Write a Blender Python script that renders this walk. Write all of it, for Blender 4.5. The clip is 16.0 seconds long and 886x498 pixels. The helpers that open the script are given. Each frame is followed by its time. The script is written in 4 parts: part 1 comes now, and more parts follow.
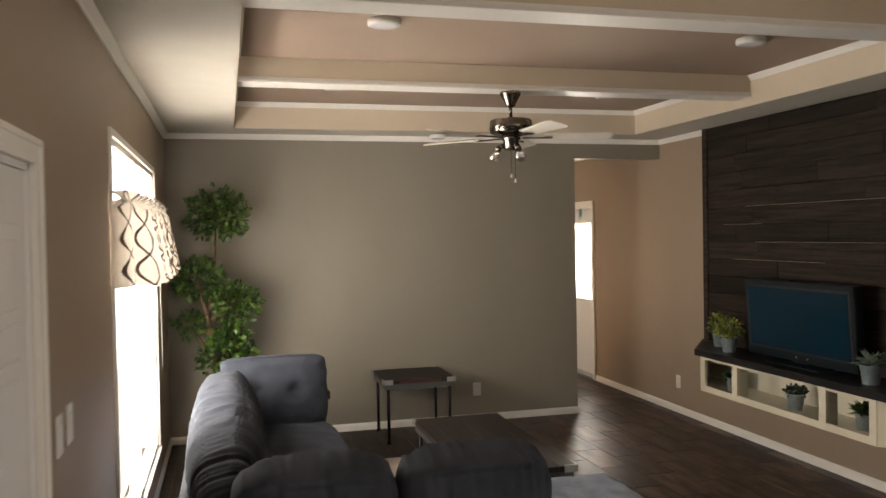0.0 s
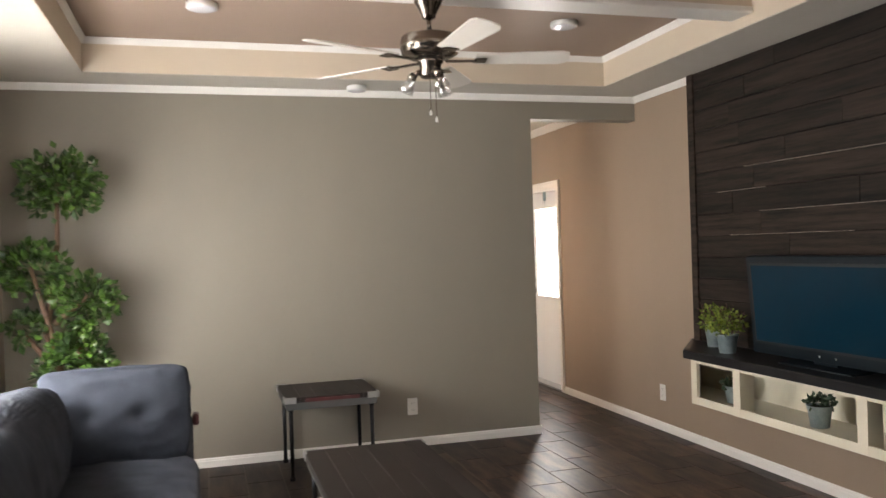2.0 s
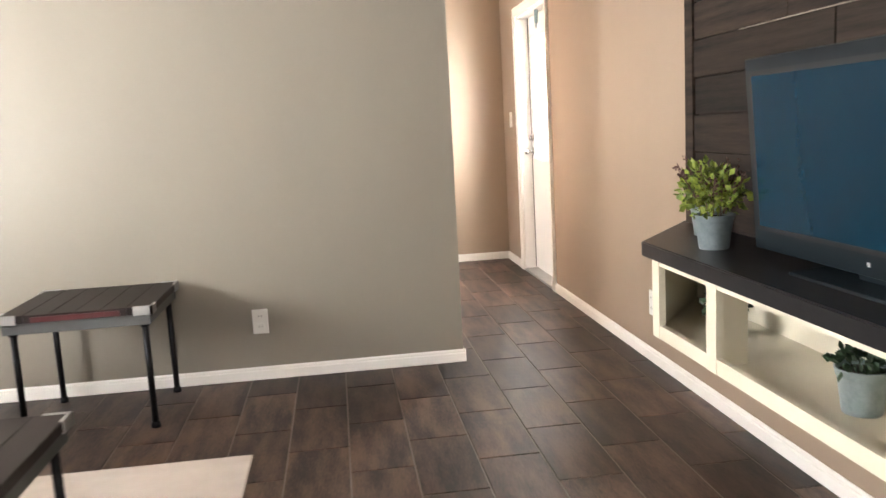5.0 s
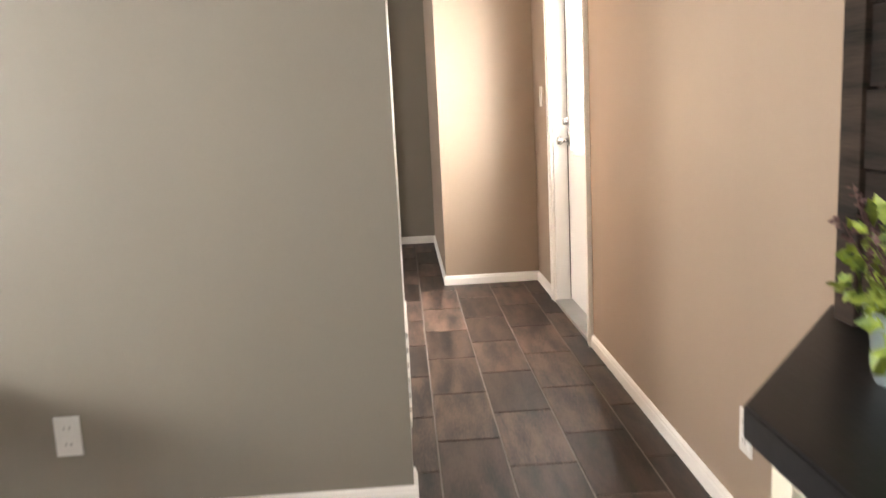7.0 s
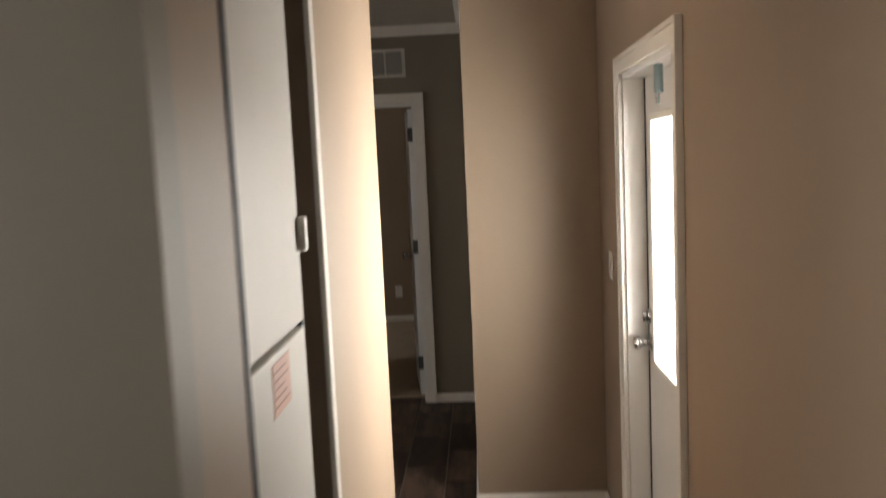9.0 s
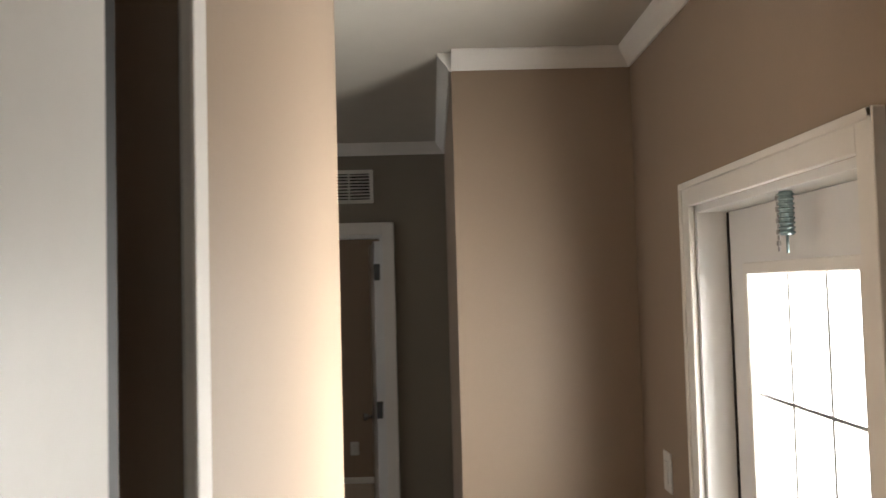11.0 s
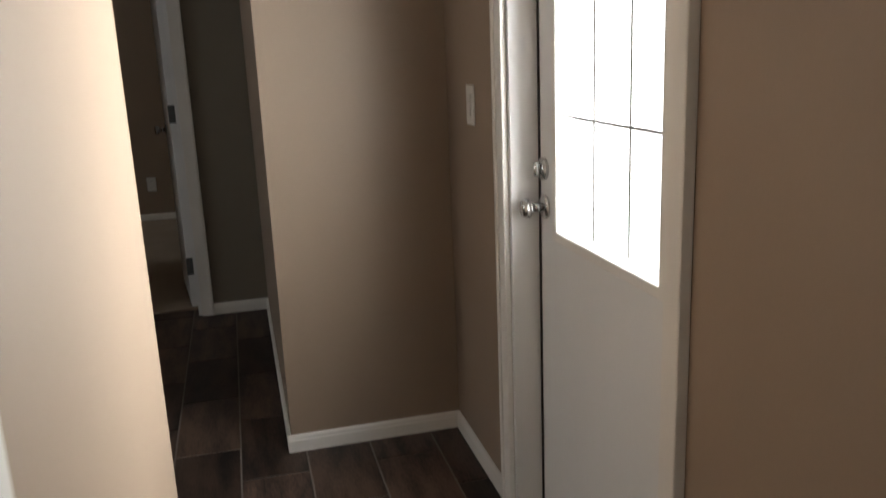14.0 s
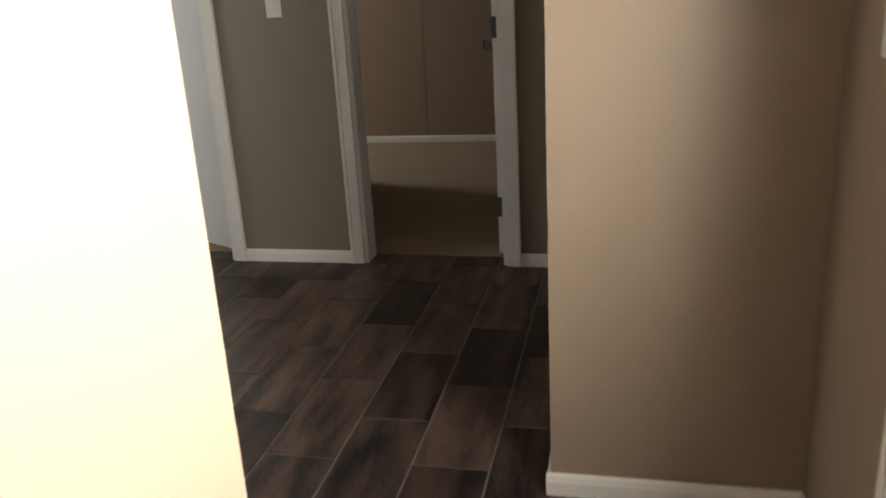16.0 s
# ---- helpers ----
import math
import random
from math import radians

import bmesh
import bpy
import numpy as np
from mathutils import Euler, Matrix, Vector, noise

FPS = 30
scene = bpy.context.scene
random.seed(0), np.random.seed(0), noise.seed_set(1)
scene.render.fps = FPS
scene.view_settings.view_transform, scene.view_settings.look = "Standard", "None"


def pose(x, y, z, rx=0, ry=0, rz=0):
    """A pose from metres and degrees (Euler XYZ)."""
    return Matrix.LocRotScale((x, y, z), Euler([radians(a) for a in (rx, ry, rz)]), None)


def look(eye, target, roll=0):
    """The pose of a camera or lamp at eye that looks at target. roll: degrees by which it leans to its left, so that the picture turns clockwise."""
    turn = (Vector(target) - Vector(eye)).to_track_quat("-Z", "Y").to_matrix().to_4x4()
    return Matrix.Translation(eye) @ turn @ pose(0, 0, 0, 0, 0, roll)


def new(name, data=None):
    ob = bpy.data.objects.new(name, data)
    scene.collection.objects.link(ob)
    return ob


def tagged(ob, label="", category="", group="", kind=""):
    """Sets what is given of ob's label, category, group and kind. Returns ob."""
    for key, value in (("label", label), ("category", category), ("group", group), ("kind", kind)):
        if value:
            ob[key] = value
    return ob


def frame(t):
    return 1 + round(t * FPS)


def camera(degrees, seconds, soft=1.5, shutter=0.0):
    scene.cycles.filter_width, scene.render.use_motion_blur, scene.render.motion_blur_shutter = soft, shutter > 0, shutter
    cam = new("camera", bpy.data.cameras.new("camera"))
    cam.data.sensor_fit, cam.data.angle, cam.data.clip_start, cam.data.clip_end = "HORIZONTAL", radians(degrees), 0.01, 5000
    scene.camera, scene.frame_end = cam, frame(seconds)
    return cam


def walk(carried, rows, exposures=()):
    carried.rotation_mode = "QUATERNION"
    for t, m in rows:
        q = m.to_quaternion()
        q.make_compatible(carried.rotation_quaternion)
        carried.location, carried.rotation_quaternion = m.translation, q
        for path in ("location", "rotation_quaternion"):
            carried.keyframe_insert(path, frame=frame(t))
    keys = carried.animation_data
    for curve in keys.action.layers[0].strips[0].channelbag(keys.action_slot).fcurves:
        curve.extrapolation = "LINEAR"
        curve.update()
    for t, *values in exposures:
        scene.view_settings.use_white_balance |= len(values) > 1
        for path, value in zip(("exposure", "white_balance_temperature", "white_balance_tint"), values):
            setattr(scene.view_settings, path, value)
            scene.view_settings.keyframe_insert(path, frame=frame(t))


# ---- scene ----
cam = camera(57.3, 16.0, shutter=0.5)
PATH = [
    (0, (-0.035, -0.342, 1.628), (0.48, 1.59, 1.59), -1.0),
    (0.5, (0.142, -0.013, 1.582), (0.653, 1.92, 1.571), -1.3),
    (1, (0.238, 0.327, 1.507), (0.772, 2.254, 1.503), -1.4),
    (1.5, (0.42, 0.619, 1.454), (0.976, 2.541, 1.448), -1.7),
    (2, (0.688, 0.903, 1.367), (1.251, 2.822, 1.364), -1.8),
    (2.5, (0.94, 1.136, 1.322), (1.458, 3.068, 1.313), -2.2),
    (3, (1.304, 1.375, 1.29), (1.766, 3.32, 1.251), -2.2),
    (3.5, (1.657, 1.639, 1.24), (2.089, 3.588, 1.13), -2.4),
    (3.7, (1.763, 1.736, 1.238), (2.18, 3.686, 1.076), -2.5),
    (5.8, (2.776, 3.246, 1.076), (2.948, 5.214, 0.765), -3.0),
    (6, (2.84, 3.414, 1.079), (3.006, 5.381, 0.763), -2.9),
    (6.5, (2.938, 3.797, 1.087), (3.059, 5.764, 0.747), -2.9),
    (7, (2.999, 4.18, 1.124), (3.085, 6.148, 0.777), -2.9),
    (7.5, (3.101, 4.546, 1.257), (3.178, 6.514, 0.91), -2.8),
    (8, (3.149, 4.869, 1.382), (3.148, 6.842, 1.049), -2.6),
    (8.5, (3.226, 5.253, 1.532), (3.161, 7.227, 1.219), -2.8),
    (9, (3.287, 5.584, 1.608), (3.193, 7.57, 1.394), -2.6),
    (9.2, (3.331, 5.736, 1.561), (3.187, 7.727, 1.433), -2.7),
    (11.3, (3.138, 6.639, 1.716), (3.263, 8.633, 1.808), -1.0),
    (11.5, (3.137, 6.672, 1.708), (3.401, 8.654, 1.769), -1.4),
    (12, (3.109, 6.668, 1.626), (3.565, 8.615, 1.564), -1.2),
    (12.5, (3.112, 6.655, 1.565), (3.632, 8.574, 1.351), -1.4),
    (13, (3.099, 6.612, 1.489), (3.637, 8.514, 1.184), -1.6),
    (13.5, (3.096, 6.577, 1.416), (3.612, 8.471, 1.031), -2.0),
    (14, (3.149, 6.637, 1.314), (3.616, 8.521, 0.834), -2.4),
    (14.5, (3.253, 6.78, 1.239), (3.576, 8.653, 0.619), -2.8),
    (15, (3.316, 6.974, 1.198), (3.255, 8.864, 0.546), -3.3),
    (15.5, (3.374, 7.212, 1.199), (3.076, 9.081, 0.551), -3.2),
    (16, (3.401, 7.454, 1.26), (2.966, 9.3, 0.625), -3.3),
]
EXPOSURES = [(0, -0.15, 7200, 12), (1, -0.2, 7000, 12), (2, 0.5, 6450, 12), (3, 1.25, 6350, 12), (3.5, 1.4, 6400, 12), (6, 1.65, 6350, 12), (7.5, 1.15, 6450, 11), (8.5, 0.0, 6500, 10), (9, -0.35, 6600, 10), (11.5, -0.65, 6350, 9), (12.5, -1.3, 6400, 8), (13.5, -1.15, 6300, 8), (14.5, -0.45, 5900, 8), (16, -0.15, 6500, 8)]
walk(cam, [(t, look(eye, target, roll)) for t, eye, target, roll in PATH], EXPOSURES)

# ---- plan, in metres ----
XW, XE, YN, YS = -0.495, 3.825, 6.355, -3.2      # living room
XH, YC, YB, XS = 2.963, 8.21, 10.9, 3.231        # hall west face, corridor corner, back wall, stub corner
YST = 9.222                                      # stub wall face
XN = 2.977                                      # end of the accent wall
CEIL, TRAY, BEAM, HALL = 2.45, 2.65, 2.505, 2.482
TX0, TX1, TY0, TY1 = 0.034, 3.384, -0.1, 5.985     # tray opening
DY0, DY1, DZ = 7.798, 8.622, 1.895               # side door opening
WY0, WY1, WZ0, WZ1 = 3.25, 5.27, 0.26, 2.06     # west window
FD0, FD1, FDZ = 2.21, 2.888, 1.995                # back doorway
GD0, GD1, GDZ = 0.91, 1.82, 1.815                # front door opening
LD0, LD1 = 0.83, 1.546                           # second back doorway

# ---- light ----
world = bpy.data.worlds.new("sky")
scene.world = world
world.use_nodes = True
wn = world.node_tree
sky = wn.nodes.new("ShaderNodeTexSky")
sky.sky_type, sky.sun_disc = "NISHITA", False
sky.sun_elevation, sky.sun_rotation = radians(45), radians(-11)
wn.links.new(sky.outputs[0], wn.nodes["Background"].inputs[0])
wn.nodes["Background"].inputs[1].default_value = 0.12


def area(name, eye, target, width, height, power, colour):
    data = bpy.data.lights.new(name, "AREA")
    data.shape, data.size, data.size_y, data.energy, data.color = "RECTANGLE", width, height, power, colour
    ob = new(name, data)
    ob.matrix_world = look(eye, target)
    return ob


sun = new("sun", bpy.data.lights.new("sun", "SUN"))
sun.data.energy, sun.data.angle, sun.data.color = 3.0, radians(0.5), (1, 0.95, 0.88)
sun.matrix_world = look((-3, 30, 26), (2, 5, 0))
area("west_window_light", (XW - 0.135, (WY0 + WY1) / 2, 1.145), (3, (WY0 + WY1) / 2, 1.145), 2.02, 1.80, 150, (1, 0.975, 0.94))
area("side_door_light", (XE + 0.135, 8.212, 1.29), (2, 8.212, 1.29), 0.53, 0.90, 66, (1, 0.95, 0.88))
area("south_window_light", (2.1, YS - 0.135, 1.35), (2.1, 2, 1.35), 2.4, 1.3, 20, (1, 0.93, 0.86))
area("kitchen_window_light", (XE + 0.135, -1.3, 1.45), (0, -1.3, 1.45), 1.7, 1.1, 62, (1, 0.925, 0.83))
# fill lamp added out of view so the back room isn't dark
area("back_room_fill_light", (-0.74, 13.0, 1.45), (3, 13.0, 1.45), 0.95, 1.05, 17, (1, 0.95, 0.88))
# added cool fill from the unseen west end, brightens the corridor walls
area("corridor_fill_light", (-0.74, 9.7, 1.5), (3, 9.7, 1.5), 0.85, 0.95, 15, (0.93, 0.97, 1))
scene.objects["side_door_light"].data.spread = radians(155)

# ---- materials ----


def material(name, colour, rough=0.6, metal=0.0, second=None, scale=8.0, grain=120.0, bump=0.1, stretch=(1, 1, 1), amount=0.5, spread=0.0, coat=0.0):
    """A procedural surface: two colours mixed by noise at two scales, fine relief, and a shift from piece to piece."""
    m = bpy.data.materials.new(name)
    m.use_nodes = True
    t = m.node_tree
    b = t.nodes["Principled BSDF"]
    b.inputs["Roughness"].default_value, b.inputs["Metallic"].default_value = rough, metal
    b.inputs["Coat Weight"].default_value = coat
    second = second or tuple(c * 0.85 for c in colour)
    tc = t.nodes.new("ShaderNodeTexCoord")
    mp = t.nodes.new("ShaderNodeMapping")
    mp.inputs["Scale"].default_value = stretch
    t.links.new(tc.outputs["Object"], mp.inputs[0])
    info = t.nodes.new("ShaderNodeObjectInfo")
    vec = t.nodes.new("ShaderNodeVectorMath")
    vec.operation = "MULTIPLY_ADD"
    vec.inputs[1].default_value = (1, 1, 1)
    comb = t.nodes.new("ShaderNodeCombineXYZ")
    mul = t.nodes.new("ShaderNodeMath")
    mul.operation, mul.inputs[1].default_value = "MULTIPLY", 37.0 if spread else 0.0
    t.links.new(info.outputs["Random"], mul.inputs[0])
    for k in range(3):
        t.links.new(mul.outputs[0], comb.inputs[k])
    t.links.new(mp.outputs[0], vec.inputs[0])
    t.links.new(comb.outputs[0], vec.inputs[2])
    big, fine = t.nodes.new("ShaderNodeTexNoise"), t.nodes.new("ShaderNodeTexNoise")
    big.inputs["Scale"].default_value, fine.inputs["Scale"].default_value = scale, grain
    big.inputs["Detail"].default_value = 6
    for n in (big, fine):
        t.links.new(vec.outputs[0], n.inputs["Vector"])
    add = t.nodes.new("ShaderNodeMath")
    add.operation = "MULTIPLY_ADD"
    add.inputs[1].default_value, add.inputs[2].default_value = 0.35, -0.175
    t.links.new(fine.outputs["Fac"], add.inputs[0])
    s2 = t.nodes.new("ShaderNodeMath")
    t.links.new(big.outputs["Fac"], s2.inputs[0])
    t.links.new(add.outputs[0], s2.inputs[1])
    ramp = t.nodes.new("ShaderNodeMapRange")
    ramp.inputs[1].default_value, ramp.inputs[2].default_value = 0.5 - 0.5 * (1.2 - amount), 0.5 + 0.5 * (1.2 - amount)
    t.links.new(s2.outputs[0], ramp.inputs[0])
    mix = t.nodes.new("ShaderNodeMix")
    mix.data_type = "RGBA"
    mix.inputs[6].default_value, mix.inputs[7].default_value = (*second, 1), (*colour, 1)
    t.links.new(ramp.outputs[0], mix.inputs[0])
    out = mix.outputs[2]
    if spread:
        hsv = t.nodes.new("ShaderNodeHueSaturation")
        rng = t.nodes.new("ShaderNodeMapRange")
        rng.inputs[3].default_value, rng.inputs[4].default_value = 1 - spread, 1 + spread
        t.links.new(info.outputs["Random"], rng.inputs[0])
        t.links.new(rng.outputs[0], hsv.inputs["Value"])
        t.links.new(out, hsv.inputs["Color"])
        out = hsv.outputs[0]
    t.links.new(out, b.inputs["Base Color"])
    if bump:
        bp = t.nodes.new("ShaderNodeBump")
        bp.inputs["Strength"].default_value, bp.inputs["Distance"].default_value = bump, 0.004
        t.links.new(s2.outputs[0], bp.inputs["Height"])
        t.links.new(bp.outputs[0], b.inputs["Normal"])
    return m


def pane(name, gloss=0.06):
    m = bpy.data.materials.new(name)
    m.use_nodes = True
    t = m.node_tree
    t.nodes.remove(t.nodes["Principled BSDF"])
    mix, tr, gl = t.nodes.new("ShaderNodeMixShader"), t.nodes.new("ShaderNodeBsdfTransparent"), t.nodes.new("ShaderNodeBsdfGlossy")
    gl.inputs["Roughness"].default_value = 0.02
    mix.inputs[0].default_value = gloss
    t.links.new(tr.outputs[0], mix.inputs[1])
    t.links.new(gl.outputs[0], mix.inputs[2])
    t.links.new(mix.outputs[0], t.nodes["Material Output"].inputs[0])
    return m


OLIVE = material("olive_wall_vinyl", (0.250, 0.224, 0.182), 0.5, second=(0.228, 0.205, 0.166), scale=3, grain=260, bump=0.12, stretch=(1, 1, 0.35))
TAN = material("tan_wall_vinyl", (0.325, 0.246, 0.180), 0.5, second=(0.298, 0.226, 0.165), scale=3, grain=260, bump=0.12, stretch=(1, 1, 0.35))
CEILING = material("ceiling_paint", (0.55, 0.52, 0.455), 0.8, second=(0.51, 0.48, 0.42), scale=6, grain=200, bump=0.15)
TRAYTOP = material("tray_paint", (0.36, 0.27, 0.21), 0.7, second=(0.34, 0.255, 0.2), scale=4, grain=200, bump=0.15)
BEAMS = material("beam_paint", (0.62, 0.53, 0.41), 0.55, second=(0.59, 0.50, 0.39), scale=5, grain=160, bump=0.05)
WHITE = material("white_trim", (0.80, 0.78, 0.74), 0.4, second=(0.76, 0.74, 0.70), scale=6, grain=90, bump=0.04)
DOORWHITE = material("door_paint", (0.78, 0.78, 0.77), 0.42, second=(0.74, 0.74, 0.73), scale=5, grain=150, bump=0.06, stretch=(1, 1, 0.2))
CREAM = material("cream_paint", (0.72, 0.67, 0.54), 0.45, second=(0.68, 0.63, 0.5), scale=6, grain=90, bump=0.05)
TILE = material("wood_tile", (0.095, 0.060, 0.044), 0.42, second=(0.010, 0.008, 0.008), scale=4.0, grain=45, bump=0.25, stretch=(4.0, 0.8, 1), amount=0.88, spread=0.6)
GROUT = material("grout", (0.21, 0.185, 0.165), 0.8, scale=30)
CARPET = material("carpet", (0.34, 0.27, 0.2), 0.95, second=(0.27, 0.21, 0.155), scale=4, grain=300, bump=0.8)
PLANK = material("dark_plank", (0.036, 0.024, 0.017), 0.75, second=(0.003, 0.0024, 0.0022), scale=4, grain=30, bump=0.5, stretch=(1, 0.5, 9), amount=0.75, spread=0.3)
DARKTOP = material("black_stained_wood", (0.018, 0.017, 0.018), 0.38, second=(0.009, 0.009, 0.010), scale=6, grain=60, bump=0.2, stretch=(4, 0.5, 1))
FABRIC = material("charcoal_fabric", (0.058, 0.066, 0.084), 0.95, second=(0.030, 0.035, 0.047), scale=7, grain=260, bump=0.9, amount=0.7)
THROW = material("blue_throw", (0.62, 0.68, 0.78), 0.95, second=(0.32, 0.39, 0.52), scale=9, grain=300, bump=0.5, amount=0.8)
TABLETOP = material("espresso_wood", (0.020, 0.014, 0.012), 0.5, second=(0.015, 0.011, 0.01), scale=5, grain=60, bump=0.15, stretch=(4, 0.4, 1))
PIPE = material("black_pipe", (0.02, 0.02, 0.022), 0.35, 0.8, scale=20, bump=0.1)
GREYMETAL = material("grey_metal_corner", (0.42, 0.42, 0.41), 0.45, 0.7, scale=20, bump=0.1)
APRON = material("dark_grey_metal", (0.11, 0.115, 0.115), 0.5, 0.5, scale=20, bump=0.1)
NICKEL = material("brushed_nickel", (0.26, 0.23, 0.20), 0.2, 1.0, scale=10, grain=200, bump=0.05, stretch=(1, 1, 12))
CHROME = material("chrome", (0.7, 0.7, 0.7), 0.12, 1.0, scale=10, bump=0.0)
BLADE = material("pale_fan_blade", (0.68, 0.64, 0.58), 0.4, second=(0.62, 0.58, 0.52), scale=5, grain=60, bump=0.05)
FROST = material("lamp_glass", (0.72, 0.72, 0.74), 0.12, second=(0.6, 0.6, 0.62), scale=5, bump=0.0)
ZINC = material("galvanised_zinc", (0.42, 0.50, 0.52), 0.38, 0.55, second=(0.30, 0.37, 0.39), scale=25, grain=120, bump=0.15, amount=0.8)
LEAF = material("leaf", (0.062, 0.13, 0.014), 0.38, second=(0.010, 0.030, 0.005), scale=9, grain=40, bump=0.1, amount=0.9)
LIME = material("herb_leaf", (0.30, 0.38, 0.05), 0.5, second=(0.10, 0.16, 0.03), scale=30, grain=60, bump=0.1, amount=0.9)
SAGE = material("sage_leaf", (0.19, 0.25, 0.20), 0.6, second=(0.11, 0.16, 0.12), scale=30, grain=60, bump=0.1, amount=0.9)
FERN = material("dark_leaf", (0.045, 0.085, 0.04), 0.5, second=(0.022, 0.045, 0.022), scale=30, grain=60, bump=0.1, amount=0.9)
SPRIG = material("purple_sprig", (0.10, 0.05, 0.045), 0.7, scale=30)
BARK = material("bark", (0.20, 0.12, 0.075), 0.85, second=(0.10, 0.06, 0.04), scale=12, grain=80, bump=0.6, stretch=(1, 1, 0.3))
SOIL = material("soil", (0.04, 0.03, 0.022), 0.95, scale=30, bump=0.6)
SCREEN = material("tv_screen", (0.003, 0.022, 0.040), 0.12, scale=2, bump=0.0)
BEZEL = material("tv_bezel", (0.005, 0.010, 0.014), 0.45, scale=2, bump=0.0)
PLASTIC = material("white_plastic", (0.76, 0.75, 0.72), 0.35, scale=10, bump=0.0)
SLOT = material("dark_slot", (0.010, 0.010, 0.011), 0.6, scale=10, bump=0.0)
PANEL = material("furnace_enamel", (0.66, 0.645, 0.61), 0.38, second=(0.6, 0.585, 0.55), scale=7, grain=60, bump=0.1)
PINK = material("pink_label", (0.66, 0.42, 0.35), 0.6, second=(0.6, 0.38, 0.32), scale=40, bump=0.0)
INK = material("label_ink", (0.42, 0.24, 0.19), 0.6, scale=40, bump=0.0)
RED = material("red_plastic", (0.07, 0.012, 0.014), 0.4, scale=20, bump=0.0)
CURTAIN = material("valance_cloth", (0.62, 0.57, 0.50), 0.9, second=(0.56, 0.51, 0.45), scale=8, grain=400, bump=0.3)
BROWNLINE = material("valance_brown", (0.17, 0.12, 0.095), 0.9, scale=8, grain=400, bump=0.2)
TEALSPRING = material("chain_steel", (0.30, 0.40, 0.42), 0.35, 0.7, scale=20, bump=0.05)
GAP = material("unstained_gap", (0.42, 0.36, 0.29), 0.7, scale=20)
RUG = material("pale_rug", (0.62, 0.56, 0.50), 0.95, second=(0.54, 0.48, 0.43), scale=12, grain=300, bump=0.8)
GROUND = material("outside_concrete", (0.55, 0.52, 0.47), 0.9, scale=1.5, grain=20, bump=0.3)
SIDING = material("neighbour_siding", (0.62, 0.58, 0.52), 0.6, scale=2, bump=0.1)
ROOF = material("neighbour_roof", (0.14, 0.11, 0.10), 0.8, scale=3, bump=0.3)
GLASS = pane("clear_glass")
BELL = pane("bell_glass", 0.35)
ct = CURTAIN.node_tree
tl, mx = ct.nodes.new("ShaderNodeBsdfTranslucent"), ct.nodes.new("ShaderNodeMixShader")
tl.inputs[0].default_value, mx.inputs[0].default_value = (0.8, 0.72, 0.62, 1), 0.12
ct.links.new(ct.nodes["Principled BSDF"].outputs[0], mx.inputs[1])
ct.links.new(tl.outputs[0], mx.inputs[2])
ct.links.new(mx.outputs[0], ct.nodes["Material Output"].inputs[0])

for dull in (PLANK, FABRIC, SCREEN, BEZEL, TABLETOP, DARKTOP):
    dull.node_tree.nodes["Principled BSDF"].inputs["Specular IOR Level"].default_value = 0.25

TILE.node_tree.nodes["Principled BSDF"].inputs["Specular IOR Level"].default_value = 0.32

# ---- building helpers ----


def box(bm, x0, x1, y0, y1, z0, z1, bevel=0.0, segments=2):
    vs = bmesh.ops.create_cube(bm, size=1.0)["verts"]
    for v in vs:
        v.co = Vector((x0 + (v.co.x + 0.5) * (x1 - x0), y0 + (v.co.y + 0.5) * (y1 - y0), z0 + (v.co.z + 0.5) * (z1 - z0)))
    if bevel:
        es = list({e for v in vs for e in v.link_edges})
        bmesh.ops.bevel(bm, geom=es, offset=bevel, segments=segments, affect="EDGES", profile=0.5)


def tube(bm, a, b, r0, r1=None, n=12):
    a, b = Vector(a), Vector(b)
    m = Matrix.Translation((a + b) / 2) @ (b - a).to_track_quat("Z", "Y").to_matrix().to_4x4()
    bmesh.ops.create_cone(bm, cap_ends=True, segments=n, radius1=r0, radius2=r0 if r1 is None else r1, depth=(b - a).length, matrix=m)


def lathe(bm, profile, n=24, centre=(0, 0, 0)):
    """A turned shape from (radius, height) pairs."""
    rings = []
    for r, z in profile:
        rings.append([bm.verts.new((centre[0] + r * math.cos(2 * math.pi * k / n), centre[1] + r * math.sin(2 * math.pi * k / n), centre[2] + z)) for k in range(n)])
    for a, b in zip(rings, rings[1:]):
        for k in range(n):
            bm.faces.new((a[k], a[(k + 1) % n], b[(k + 1) % n], b[k]))
    bm.faces.new(rings[0][::-1])
    bm.faces.new(rings[-1])


def prism(bm, outline, z0, z1):
    """An upright slab over a plan outline (counter-clockwise)."""
    lo = [bm.verts.new((x, y, z0)) for x, y in outline]
    hi = [bm.verts.new((x, y, z1)) for x, y in outline]
    bm.faces.new(lo[::-1])
    bm.faces.new(hi)
    n = len(outline)
    for k in range(n):
        bm.faces.new((lo[k], lo[(k + 1) % n], hi[(k + 1) % n], hi[k]))


def mesh_of(name, bm, mat, smooth=False):
    me = bpy.data.meshes.new(name)
    bm.to_mesh(me)
    bm.free()
    me.materials.append(mat)
    if smooth:
        for p in me.polygons:
            p.use_smooth = True
    return me


def part(name, bm, mat, parent=None, label="", smooth=False):
    """One bmesh as one mesh object, under a thing or a part when parent is given."""
    ob = new(name, mesh_of(name, bm, mat, smooth))
    if parent is not None:
        ob.parent = parent
    return tagged(ob, label)


def boxes(name, mat, spans, parent=None, label="", bevel=0.0):
    bm = bmesh.new()
    for s in spans:
        box(bm, *s, bevel=bevel)
    return part(name, bm, mat, parent, label)


def structure(ob, label, category):
    return tagged(ob, label, category, kind="structure")


